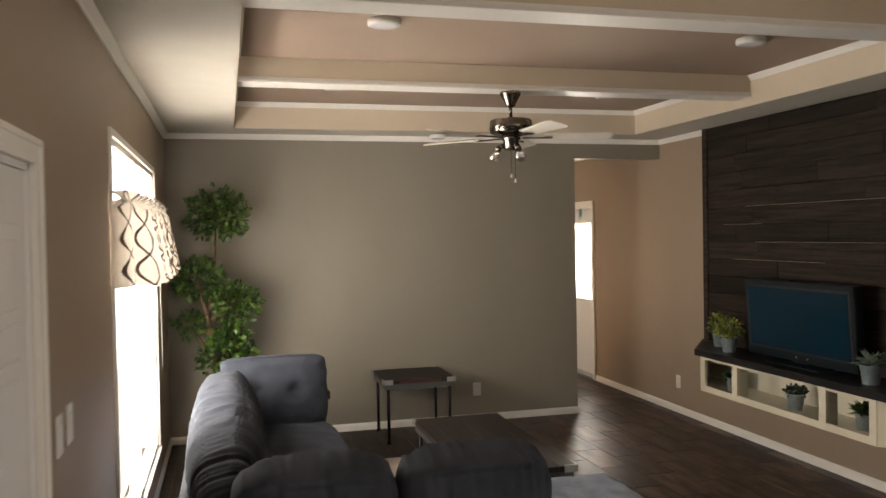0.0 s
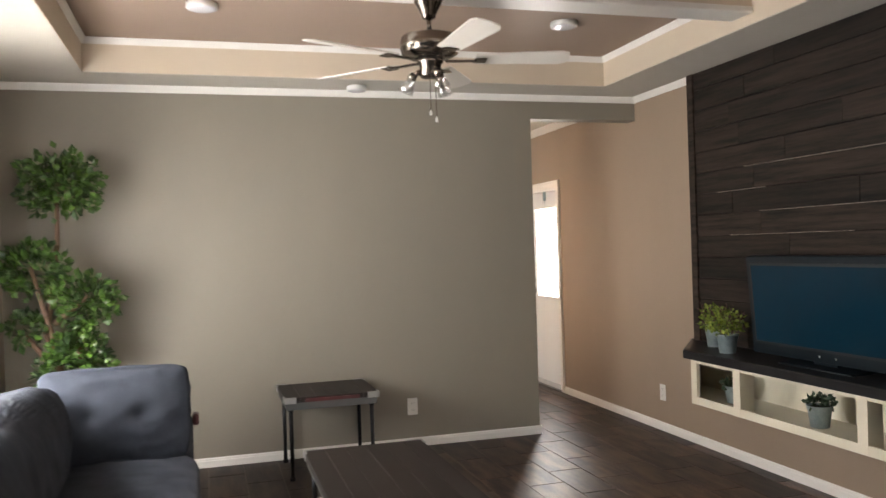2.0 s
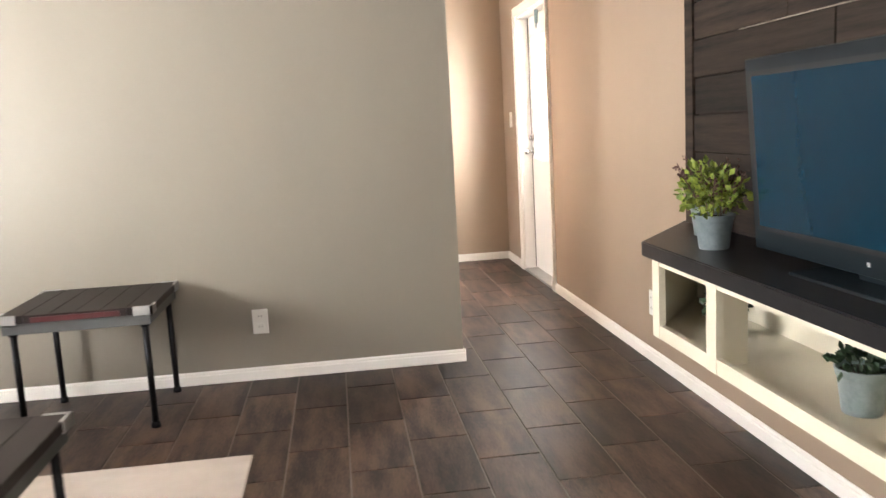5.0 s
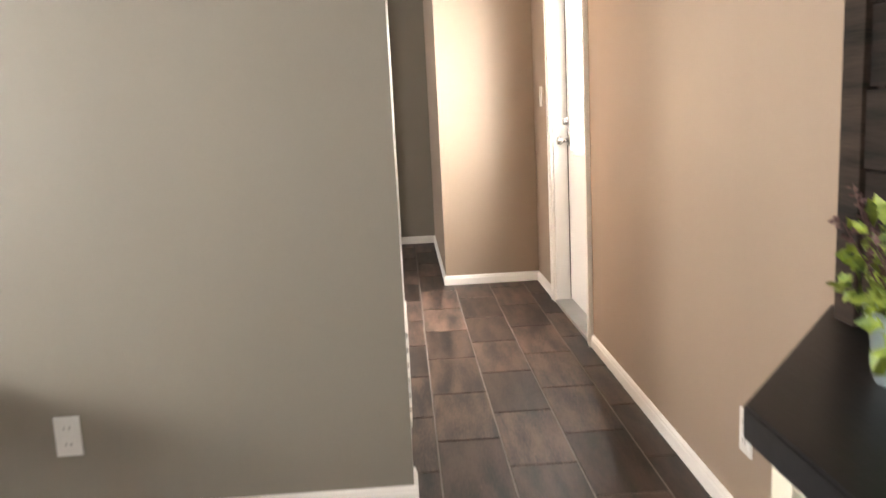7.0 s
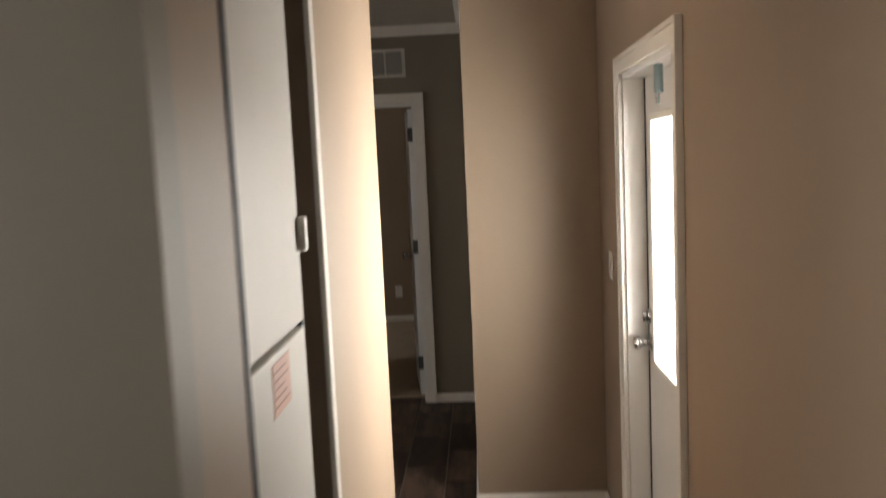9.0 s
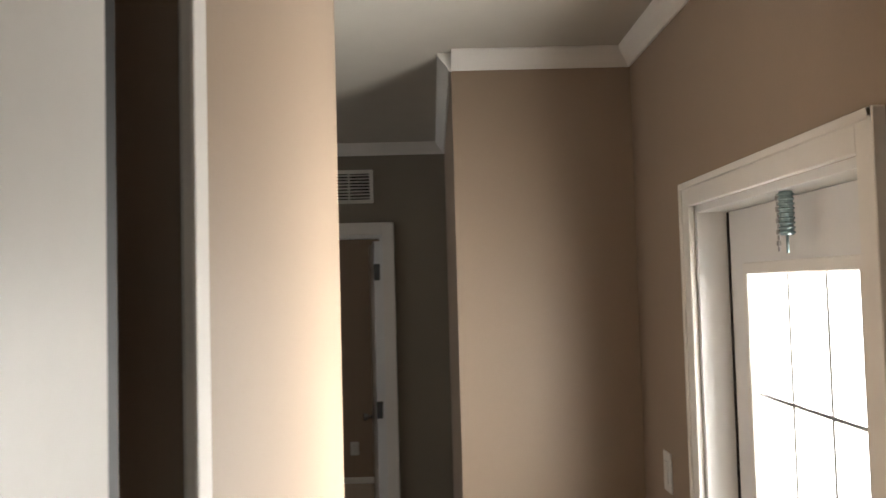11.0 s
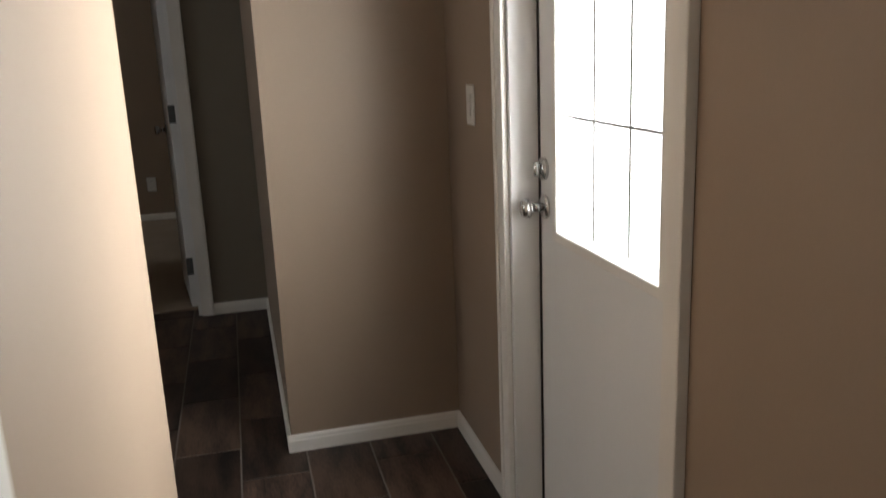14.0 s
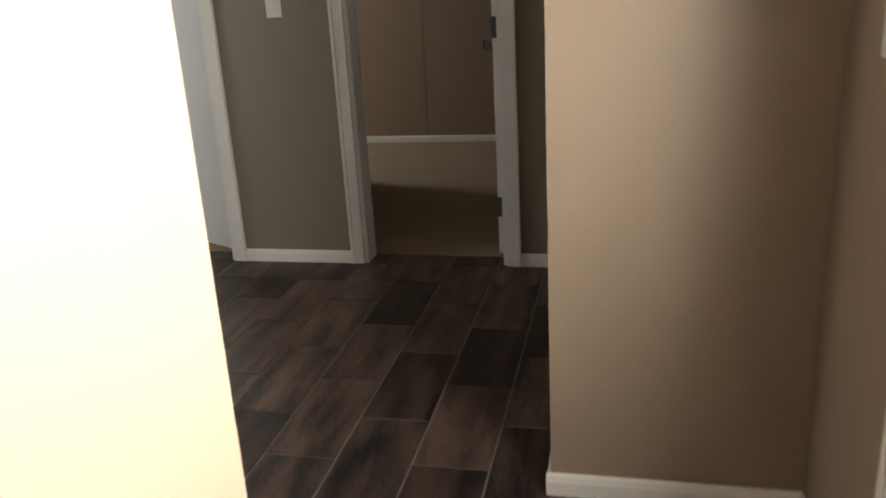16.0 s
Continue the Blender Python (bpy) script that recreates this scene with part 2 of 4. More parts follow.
def thing(name, label, category, m=None, group=""):
    ob = new(name)
    if m is not None:
        ob.matrix_basis = m
    return tagged(ob, label, category, group)


# ---- floor, walls, ceilings ----
T = 0.12
structure(boxes("floor", GROUT, [(XW - T, XE + T, YS - T, YB + T, -0.12, -0.0025)]), "brown wood-look tile floor with grey grout", "floor")
structure(boxes("floor_back_room", CARPET, [(-0.6, 3.9, YB + T, 13.87, -0.12, 0.008)]), "beige carpet floor of the back room", "floor")

structure(boxes("wall_west", TAN, [(XW - T, XW, YS - T, GD0, 0, CEIL), (XW - T, XW, GD1, WY0, 0, CEIL), (XW - T, XW, WY1, YN + T, 0, CEIL),
                                   (XW - T, XW, GD0, GD1, GDZ, CEIL), (XW - T, XW, WY0, WY1, 0, WZ0), (XW - T, XW, WY0, WY1, WZ1, CEIL)]), "tan vinyl wall with front door and window", "wall")
structure(boxes("wall_north", OLIVE, [(XW, XN - 0.012, YN, YN + T, 0, CEIL), (XN - 0.012, XN, YN, YN + 0.063, 0, CEIL)]), "olive taupe accent wall", "wall")
structure(boxes("wall_north_end", TAN, [(XN - 0.012, XN, YN + 0.063, YN + T, 0, CEIL)]), "tan end face of the accent wall", "wall")
structure(boxes("hall_header", OLIVE, [(XN, XE, YN, YN + T, 2.28, CEIL)]), "olive header over the hall opening", "wall")
structure(boxes("wall_east", TAN, [(XE, XE + T, YS - T, -2.15, 0, CEIL), (XE, XE + T, -0.45, DY0, 0, CEIL), (XE, XE + T, -2.15, -0.45, 0, 0.9), (XE, XE + T, -2.15, -0.45, 2.0, CEIL), (XE, XE + T, DY1, YB + T, 0, CEIL), (XE, XE + T, DY0, DY1, DZ, CEIL)]), "tan vinyl wall along room and hall", "wall")
structure(boxes("wall_south", TAN, [(XW - T, 0.85, YS - T, YS, 0, CEIL), (3.35, XE + T, YS - T, YS, 0, CEIL), (0.85, 3.35, YS - T, YS, 0, 0.65), (0.85, 3.35, YS - T, YS, 2.05, CEIL)]), "tan wall behind with a wide window", "wall")
# hall west wall with the furnace closet, and the corridor walls
CL0, CL1 = 6.605, 7.185
structure(boxes("wall_hall_west", TAN, [(XH - T, XH, YN + T, CL0, 0, CEIL), (XH - T, XH, CL1, YC, 0, CEIL), (XH - T, XH, CL0, CL1, 2.1, CEIL)]), "tan hall wall with furnace closet opening", "wall")
structure(boxes("wall_corridor_south", TAN, [(-0.6, XH - T, YC - T, YC, 0, CEIL)]), "tan corridor wall", "wall")
structure(boxes("wall_closet", OLIVE, [(XH - 0.75, XH - 0.70, YN + T, YC - T, 0, CEIL)]), "closet back wall", "wall")
structure(boxes("wall_stub", TAN, [(XS, XE, YST, YST + T, 0, CEIL), (XS, XS + T, YST + T, YB, 0, CEIL)]), "tan stub wall at the end of the hall", "wall")
structure(boxes("wall_back", OLIVE, [(-0.6, LD0, YB, YB + T, 0, CEIL), (LD1, FD0, YB, YB + T, 0, CEIL), (FD1, XS + T, YB, YB + T, 0, CEIL), (LD0, LD1, YB, YB + T, FDZ, CEIL), (FD0, FD1, YB, YB + T, FDZ, CEIL)]), "olive corridor end wall with two doorways", "wall")
# the opening is added, out of view, to let the corridor fill in
structure(boxes("wall_corridor_west", TAN, [(-0.72, -0.6, YC - T, 9.25, 0, CEIL), (-0.72, -0.6, 10.15, YB + T, 0, CEIL), (-0.72, -0.6, 9.25, 10.15, 0, 1.0), (-0.72, -0.6, 9.25, 10.15, 2.0, CEIL)]), "corridor end wall", "wall")
structure(boxes("wall_back_room", TAN, [(-0.6, 1.855, 13.75, 13.87, 0, CEIL), (1.863, 3.9, 13.75, 13.87, 0, CEIL), (1.855, 1.863, 13.757, 13.87, 0, CEIL), (-0.72, -0.6, YB + T, 12.5, 0, CEIL), (-0.72, -0.6, 13.5, 13.87, 0, CEIL), (-0.72, -0.6, 12.5, 13.5, 0, 0.9), (-0.72, -0.6, 12.5, 13.5, 2.0, CEIL), (3.35, 3.47, YB + T, 13.75, 0, CEIL), (1.66, 1.74, YB + T, 12.4, 0, CEIL)]), "tan back room walls with a panel seam", "wall")

bm = bmesh.new()
for s in [(XW, TX0, YS, YN, CEIL, CEIL + 0.05), (TX1, XE, YS, YN, CEIL, CEIL + 0.05), (TX0, TX1, TY1, YN, CEIL, CEIL + 0.05), (TX0, TX1, YS, TY0, CEIL, CEIL + 0.05)]:
    box(bm, *s)
structure(part("ceiling_soffit", bm, CEILING), "cream ceiling border round the tray", "ceiling")
for side, s in (("west", (TX0 - 0.02, TX0 + 0.004, TY0, TY1, CEIL + 0.003, TRAY)), ("east", (TX1 - 0.004, TX1 + 0.02, TY0, TY1, CEIL + 0.003, TRAY)),
                ("north", (TX0, TX1, TY1 - 0.004, TY1 + 0.02, CEIL + 0.003, TRAY)), ("south", (TX0, TX1, TY0 - 0.02, TY0 + 0.004, CEIL + 0.003, TRAY))):
    structure(boxes("ceiling_tray_" + side, BEAMS, [s]), "beige tray side", "ceiling")
structure(boxes("ceiling_tray", TRAYTOP, [(TX0 - 0.1, TX1 + 0.1, TY0 - 0.1, TY1 + 0.1, TRAY, TRAY + 0.08)]), "taupe recessed tray ceiling", "ceiling")
structure(boxes("ceiling_hall", CEILING, [(-0.72, XE + T, YN + T, YB + T, HALL, HALL + 0.1)]), "cream hall ceiling", "ceiling")
structure(boxes("ceiling_back_room", CEILING, [(-0.72, 3.9, YB + T, 13.87, CEIL, CEIL + 0.1)]), "cream back room ceiling", "ceiling")
structure(boxes("roof", ROOF, [(XW - 0.4, XE + 0.35, YS - 0.4, 14.2, CEIL + 0.3, CEIL + 0.4)]), "roof slab", "roof")

# beams across the tray, with a small moulding along the foot
for n, y in enumerate((4.39, 2.70, 1.05)):
    bm = bmesh.new()
    box(bm, TX0 + 0.005, TX1 - 0.005, y, y + 0.15, BEAM + 0.02, TRAY)
    structure(part("ceiling_beam_%d" % (n + 1), bm, BEAMS), "beige boxed ceiling beam", "beam")
    bm = bmesh.new()
    box(bm, TX0 + 0.005, TX1 - 0.005, y - 0.012, y + 0.162, BEAM, BEAM + 0.0195, 0.004)
    box(bm, TX0 + 0.005, TX1 - 0.005, y - 0.006, y - 0.0005, BEAM + 0.0195, BEAM + 0.032)
    structure(part("trim_beam_%d" % (n + 1), bm, WHITE), "white moulding along the beam foot", "trim")


def strip(name, a, b, inward, profile, mat, label, category):
    """A moulding from a to b (plan points): profile of (out, z) pairs, out along inward."""
    bm = bmesh.new()
    ends = []
    for p in (a, b):
        ends.append([bm.verts.new((p[0] + inward[0] * o, p[1] + inward[1] * o, z)) for o, z in profile])
    n = len(profile)
    for k in range(n):
        bm.faces.new((ends[0][k], ends[0][(k + 1) % n], ends[1][(k + 1) % n], ends[1][k]))
    bm.faces.new(ends[0])
    bm.faces.new(ends[1][::-1])
    bmesh.ops.recalc_face_normals(bm, faces=bm.faces)
    return structure(part(name, bm, mat), label, category)


BASE = [(0, 0), (0.012, 0), (0.012, 0.040), (0.009, 0.046), (0.009, 0.052), (0.004, 0.060), (0, 0.060)]
CROWN = [(0, CEIL), (0, CEIL - 0.042), (0.008, CEIL - 0.042), (0.012, CEIL - 0.032), (0.028, CEIL - 0.014), (0.034, CEIL - 0.004), (0.034, CEIL)]
HCROWN = [(0, HALL), (0, CEIL - 0.030), (0.008, CEIL - 0.030), (0.014, CEIL - 0.016), (0.038, HALL - 0.02), (0.046, HALL - 0.006), (0.046, HALL)]
COVE = [(0, TRAY), (0, TRAY - 0.036), (0.007, TRAY - 0.036), (0.022, TRAY - 0.012), (0.03, TRAY - 0.006), (0.03, TRAY)]
runs = [("north", (XW, YN), (XN + 0.012, YN), (0, -1)), ("west_a", (XW, WY0), (XW, GD1 + 0.062), (1, 0)), ("west_b", (XW, YS), (XW, GD0 - 0.062), (1, 0)), ("west_c", (XW, WY0), (XW, YN), (1, 0)),
        ("east_a", (XE, YS), (XE, DY0 - 0.062), (-1, 0)), ("east_b", (XE, DY1 + 0.062), (XE, YST), (-1, 0)), ("stub", (XS - 0.012, YST), (XE, YST), (0, -1)), ("stub_side", (XS, YST), (XS, YB), (-1, 0)),
        ("hall_west_a", (XN, YN), (XN, YN + T), (1, 0)), ("hall_west_b", (XH, CL1 + 0.05), (XH, YC + 0.012), (1, 0)), ("corridor", (-0.6, YC), (XH, YC), (0, 1)),
        ("back_a", (LD1 + 0.062, YB), (FD0 - 0.062, YB), (0, -1)), ("back_b", (FD1 + 0.062, YB), (XS, YB), (0, -1)), ("back_room", (-0.6, 13.75), (3.35, 13.75), (0, -1))]
for n, a, b, d in runs:
    strip("baseboard_" + n, a, b, d, BASE, WHITE, "white moulded baseboard", "baseboard")
for n, a, b, d in [("north", (XW, YN), (XE, YN), (0, -1)), ("west", (XW, YS), (XW, YN), (1, 0)), ("east", (XE, YS), (XE, YN), (-1, 0)), ("hall_east", (XE, YN + T), (XE, YST), (-1, 0)),
                   ("stub", (XS, YST), (XE, YST), (0, -1)), ("stub_side", (XS, YST), (XS, YB), (-1, 0)), ("back", (-0.6, YB), (XS, YB), (0, -1)), ("hall_west", (XH, YN + T), (XH, YC), (1, 0)), ("corridor", (-0.6, YC), (XH, YC), (0, 1)), ("header", (XH, YN + T), (XE, YN + T), (0, 1))]:
    strip("trim_crown_" + n, a, b, d, CROWN if n in ("north", "west", "east") else HCROWN, WHITE, "white crown moulding", "trim")
for n, a, b, d in [("north", (TX0, TY1), (TX1, TY1), (0, -1)), ("west", (TX0, TY0), (TX0, TY1), (1, 0)), ("east", (TX1, TY0), (TX1, TY1), (-1, 0)), ("south", (TX0, TY0), (TX1, TY0), (0, 1))]:
    strip("trim_tray_" + n, a, b, d, COVE, WHITE, "white moulding at the top of the tray", "trim")


def casing(name, axis, at, lo, hi, top, out, width=0.06, foot=0.0):
    """Door or window casing proud of a wall; axis says which way the wall runs, out the side it stands on."""
    bm = bmesh.new()
    a, b = sorted((at, at + out * 0.016))
    a2, b2 = sorted((at, at + out * 0.022))
    spans = [(lo - width, lo, foot, top + width), (hi, hi + width, foot, top + width), (lo, hi, top, top + width)]
    rims = [(lo - width - 0.002, lo - width + 0.014, foot, top + width + 0.002), (hi + width - 0.014, hi + width + 0.002, foot, top + width + 0.002), (lo - width, hi + width, top + width - 0.014, top + width + 0.003)]
    for (u0, u1, z0, z1), (p, q) in [(s, (a, b)) for s in spans] + [(s, (a2, b2)) for s in rims]:
        if axis == "y":
            box(bm, p, q, u0, u1, z0, z1, 0.002, 1)
        else:
            box(bm, u0, u1, p, q, z0, z1, 0.002, 1)
    return structure(part(name, bm, WHITE), "white moulded casing", "trim")


def jamb(name, axis, lo, hi, top, w0, w1, t=0.018):
    spans = [(lo, lo + t, 0, top), (hi - t, hi, 0, top), (lo, hi, top - t, top)]
    if axis == "y":
        return structure(boxes(name, DOORWHITE, [(w0, w1, a, b, c, d) for a, b, c, d in spans]), "white door jamb", "trim")
    return structure(boxes(name, DOORWHITE, [(a, b, w0, w1, c, d) for a, b, c, d in spans]), "white door jamb", "trim")


casing("trim_side_door", "y", XE, DY0, DY1, DZ, -1)
jamb("trim_side_jamb", "y", DY0, DY1, DZ, XE, XE + T)
casing("trim_back_door", "x", YB, FD0, FD1, FDZ, -1)
jamb("trim_back_jamb", "x", FD0, FD1, FDZ, YB, YB + T)
casing("trim_second_door", "x", YB, LD0, LD1, FDZ, -1)
jamb("trim_second_jamb", "x", LD0, LD1, FDZ, YB, YB + T)
casing("trim_front_door", "y", XW, GD0, GD1, GDZ, 1)
jamb("trim_front_jamb", "y", GD0, GD1, GDZ, XW - T, XW)


def knob(parent, at, out, name="knob"):
    """A round door knob with its rose, out along the given way."""
    a, o = Vector(at), Vector(out)
    bm = bmesh.new()
    tube(bm, a, a + o * 0.008, 0.032, 0.028, 20)
    tube(bm, a + o * 0.008, a + o * 0.034, 0.011, 0.012, 14)
    tube(bm, a + o * 0.034, a + o * 0.048, 0.014, 0.026, 20)
    tube(bm, a + o * 0.048, a + o * 0.064, 0.026, 0.021, 20)
    return part(name, bm, CHROME, parent, "polished metal door knob", True)


# ---- side door with nine-lite window ----
LY0, LY1, LZ0, LZ1 = 7.955, 8.469, 0.857, 1.722
door = structure(new("door_side"), "closed white door with a nine-pane window", "door")
X0, X1 = XE + 0.078, XE + 0.118
leaf = boxes("leaf", DOORWHITE, [(X0, X1, DY0 + 0.02, LY0, 0.025, DZ - 0.02), (X0, X1, LY1, DY1 - 0.022, 0.025, DZ - 0.02), (X0, X1, LY0, LY1, 0.025, LZ0), (X0, X1, LY0, LY1, LZ1, DZ - 0.02)], door)
bm = bmesh.new()
for s in [(LY0 - 0.022, LY0 + 0.006, LZ0 - 0.022, LZ1 + 0.022), (LY1 - 0.006, LY1 + 0.022, LZ0 - 0.022, LZ1 + 0.022), (LY0, LY1, LZ0 - 0.022, LZ0 + 0.006), (LY0, LY1, LZ1 - 0.006, LZ1 + 0.022)]:
    box(bm, X0 - 0.012, X0, *s, 0.003, 1)
part("window_frame", bm, WHITE, door)
for k in range(2):
    yb, zb = LY0 + (LY1 - LY0) * (k + 1) / 3, LZ0 + (LZ1 - LZ0) * (k + 1) / 3
    boxes("muntin", GREYMETAL, [(X0 + 0.012, X0 + 0.02, yb - 0.0045, yb + 0.0045, LZ0, LZ1)], door)
    boxes("muntin", GREYMETAL, [(X0 + 0.010, X0 + 0.022, LY0, LY1, zb - 0.004, zb + 0.004)], door)
g = boxes("glass", GLASS, [(X0 + 0.024, X0 + 0.028, LY0, LY1, LZ0, LZ1)], door)
g.visible_shadow = False
knob(door, (X0, 8.563, 0.908), (-1, 0, 0))
bm = bmesh.new()
tube(bm, (X0, 8.566, 1.006), (X0 - 0.012, 8.566, 1.006), 0.029, 0.026, 20)
box(bm, X0 - 0.03, X0 - 0.012, 8.559, 8.573, 0.988, 1.024, 0.003, 1)
part("deadbolt", bm, CHROME, door, "polished deadbolt turn", True)
structure(boxes("threshold_side", GREYMETAL, [(XE - 0.012, XE + T, DY0 + 0.02, DY1 - 0.02, 0.0, 0.018)], bevel=0.004), "grey metal door threshold", "threshold")
bm = bmesh.new()
tube(bm, (X0 - 0.05, 8.15, 1.79), (X0 - 0.05, 8.15, 1.90), 0.013, n=12)
for k in range(11):
    tube(bm, (X0 - 0.05, 8.15, 1.793 + k * 0.0095), (X0 - 0.05, 8.15, 1.797 + k * 0.0095), 0.0155, n=12)
tube(bm, (X0 - 0.05, 8.15, 1.755), (X0 - 0.05, 8.15, 1.79), 0.003, n=8)
tube(bm, (X0 - 0.05, 8.15, 1.90), (X0 + 0.0, 8.15, 1.905), 0.005, n=8)
closer = part("storm_chain_spring", bm, TEALSPRING, None, "", True)
tagged(closer, "steel door spring hanging at the side door head", "door spring")
bm = bmesh.new()
for k in range(13):
    z = 1.76 + k * 0.0115
    tube(bm, (X0 - 0.045, 8.202, z), (X0 - 0.045, 8.202, z + 0.010), 0.0042 if k % 2 else 0.0022, n=6)
part("chain", bm, GREYMETAL, closer, "thin steel chain")

# black strip stands in for the dark gap between leaf and jamb
boxes("weatherstrip", SLOT, [(X0 - 0.003, X1 - 0.002, DY1 - 0.028, DY1 - 0.0185, 0.025, DZ - 0.02)], door, "black strip in the gap beside the door leaf")

# ---- open door of the back room ----
bd = structure(new("door_back"), "white door standing open into the back room", "door")
bd.matrix_basis = pose(FD1 - 0.02, YB + T, 0, 0, 0, 7)
boxes("leaf", DOORWHITE, [(-0.035, 0, 0.0, 0.58, 0.02, FDZ - 0.03)], bd)
knob(bd, (-0.035, 0.52, 0.93), (-1, 0, 0))
for z in (0.2, 1.0, 1.75):
    hinge = boxes("hinge", APRON, [(-0.04, 0.005, -0.012, 0.006, z, z + 0.09)], bd, "dark hinge")
sd = structure(new("door_second"), "white door ajar in the second doorway", "door")
sd.matrix_basis = pose(LD1 - 0.02, YB + T, 0, 0, 0, 62)
boxes("leaf", DOORWHITE, [(-0.035, 0, 0.0, 0.66, 0.02, FDZ - 0.03)], sd)
for z in (0.3, 1.0, 1.75):
    boxes("hinge", APRON, [(-0.045, 0.005, -0.014, 0.004, z, z + 0.09)], sd, "dark hinge")

# ---- front door with raised panels ----
fd = structure(new("door_front"), "closed white six-panel front door", "door")
boxes("leaf", DOORWHITE, [(XW - 0.047, XW - 0.007, GD0 + 0.02, GD1 - 0.02, 0.02, GDZ - 0.02)], fd)
for y0, y1 in ((GD0 + 0.12, GD0 + 0.40), (GD1 - 0.39, GD1 - 0.11)):
    for z0, z1 in ((0.20, 0.72), (0.84, 1.36), (1.44, 1.67)):
        bm = bmesh.new()
        box(bm, XW - 0.008, XW - 0.001, y0, y1, z0, z1, 0.006, 2)
        box(bm, XW - 0.003, XW + 0.004, y0 + 0.035, y1 - 0.035, z0 + 0.035, z1 - 0.035, 0.006, 2)
        part("panel", bm, DOORWHITE, fd)
knob(fd, (XW - 0.007, GD1 - 0.07, 0.975), (1, 0, 0))

# ---- west window ----
win = structure(new("window_west"), "tall white double window, overexposed daylight outside", "window")
YM = (WY0 + WY1) / 2
boxes("window_frame", WHITE, [(XW - 0.065, XW - 0.004, WY0, WY0 + 0.03, WZ0, WZ1), (XW - 0.065, XW - 0.004, WY1 - 0.03, WY1, WZ0, WZ1), (XW - 0.065, XW - 0.004, WY0, WY1, WZ0, WZ0 + 0.03), (XW - 0.065, XW - 0.004, WY0, WY1, WZ1 - 0.03, WZ1), (XW - 0.065, XW - 0.004, YM - 0.025, YM + 0.025, WZ0, WZ1)], win)
for y0, y1 in ((WY0 + 0.03, YM - 0.025), (YM + 0.025, WY1 - 0.03)):
    p = boxes("pane", GLASS, [(XW - 0.04, XW - 0.036, y0, y1, WZ0 + 0.03, WZ1 - 0.03)], win)
    p.visible_shadow = False
boxes("window_sill", WHITE, [(XW - 0.10, XW + 0.02, WY0 - 0.03, WY1 + 0.03, WZ0 - 0.02, WZ0)], win)
structure(boxes("trim_window", WHITE, [(XW, XW + 0.012, WY0 - 0.03, WY0, WZ0 - 0.04, WZ1 + 0.03), (XW, XW + 0.012, WY1, WY1 + 0.03, WZ0 - 0.04, WZ1 + 0.03), (XW, XW + 0.012, WY0, WY1, WZ1, WZ1 + 0.03)]), "white window trim", "trim")
sw = structure(new("window_south"), "wide white window", "window")
boxes("window_frame", WHITE, [(0.85, 0.89, YS - 0.1, YS - 0.02, 0.65, 2.05), (3.31, 3.35, YS - 0.1, YS - 0.02, 0.65, 2.05), (0.85, 3.35, YS - 0.1, YS - 0.02, 0.65, 0.69), (0.85, 3.35, YS - 0.1, YS - 0.02, 2.01, 2.05), (2.08, 2.12, YS - 0.1, YS - 0.02, 0.65, 2.05)], sw)
for x0, x1 in ((0.89, 2.08), (2.12, 3.31)):
    p = boxes("pane", GLASS, [(x0, x1, YS - 0.06, YS - 0.056, 0.69, 2.01)], sw)
    p.visible_shadow = False

# unseen window, added round the corridor fill lamp
cw = structure(new("window_corridor_added"), "unseen window added for the corridor fill light", "window")
boxes("window_frame", WHITE, [(-0.69, -0.63, 9.25, 9.28, 1.0, 2.0), (-0.69, -0.63, 10.12, 10.15, 1.0, 2.0), (-0.69, -0.63, 9.28, 10.12, 1.0, 1.03), (-0.69, -0.63, 9.28, 10.12, 1.97, 2.0)], cw)
p = boxes("pane", GLASS, [(-0.665, -0.661, 9.28, 10.12, 1.03, 1.97)], cw)
p.visible_shadow = False
# assumed window, never in view, made for the back room fill
bw = structure(new("window_back_room_added"), "unseen window added for the back room fill light", "window")
boxes("window_frame", WHITE, [(-0.69, -0.63, 12.5, 12.53, 0.9, 2.0), (-0.69, -0.63, 13.47, 13.5, 0.9, 2.0), (-0.69, -0.63, 12.53, 13.47, 0.9, 0.93), (-0.69, -0.63, 12.53, 13.47, 1.97, 2.0)], bw)
p = boxes("pane", GLASS, [(-0.665, -0.661, 12.53, 13.47, 0.93, 1.97)], bw)
p.visible_shadow = False
ew = structure(new("window_kitchen"), "white kitchen window", "window")
boxes("window_frame", WHITE, [(XE + 0.03, XE + 0.1, -2.15, -2.11, 0.9, 2.0), (XE + 0.03, XE + 0.1, -0.49, -0.45, 0.9, 2.0), (XE + 0.03, XE + 0.1, -2.11, -0.49, 0.9, 0.94), (XE + 0.03, XE + 0.1, -2.11, -0.49, 1.96, 2.0)], ew)
p = boxes("pane", GLASS, [(XE + 0.06, XE + 0.064, -2.11, -0.49, 0.94, 1.96)], ew)
p.visible_shadow = False

# ---- outside ----
GLOW = bpy.data.materials.new("bright_haze")
GLOW.use_nodes = True
gb = GLOW.node_tree.nodes["Principled BSDF"]
gb.inputs["Base Color"].default_value = (0.8, 0.8, 0.78, 1)
gb.inputs["Emission Color"].default_value = (1, 0.985, 0.95, 1)
gb.inputs["Emission Strength"].default_value = 5.0
structure(boxes("backdrop_east", GLOW, [(5.0, 5.05, -6.0, 32.0, -0.499, 7.0)]), "overexposed daylight beyond the side door", "backdrop")
structure(boxes("backdrop_west", GLOW, [(-1.9, -1.85, -6.0, 34.0, -0.499, 7.0)]), "overexposed daylight beyond the window", "backdrop")
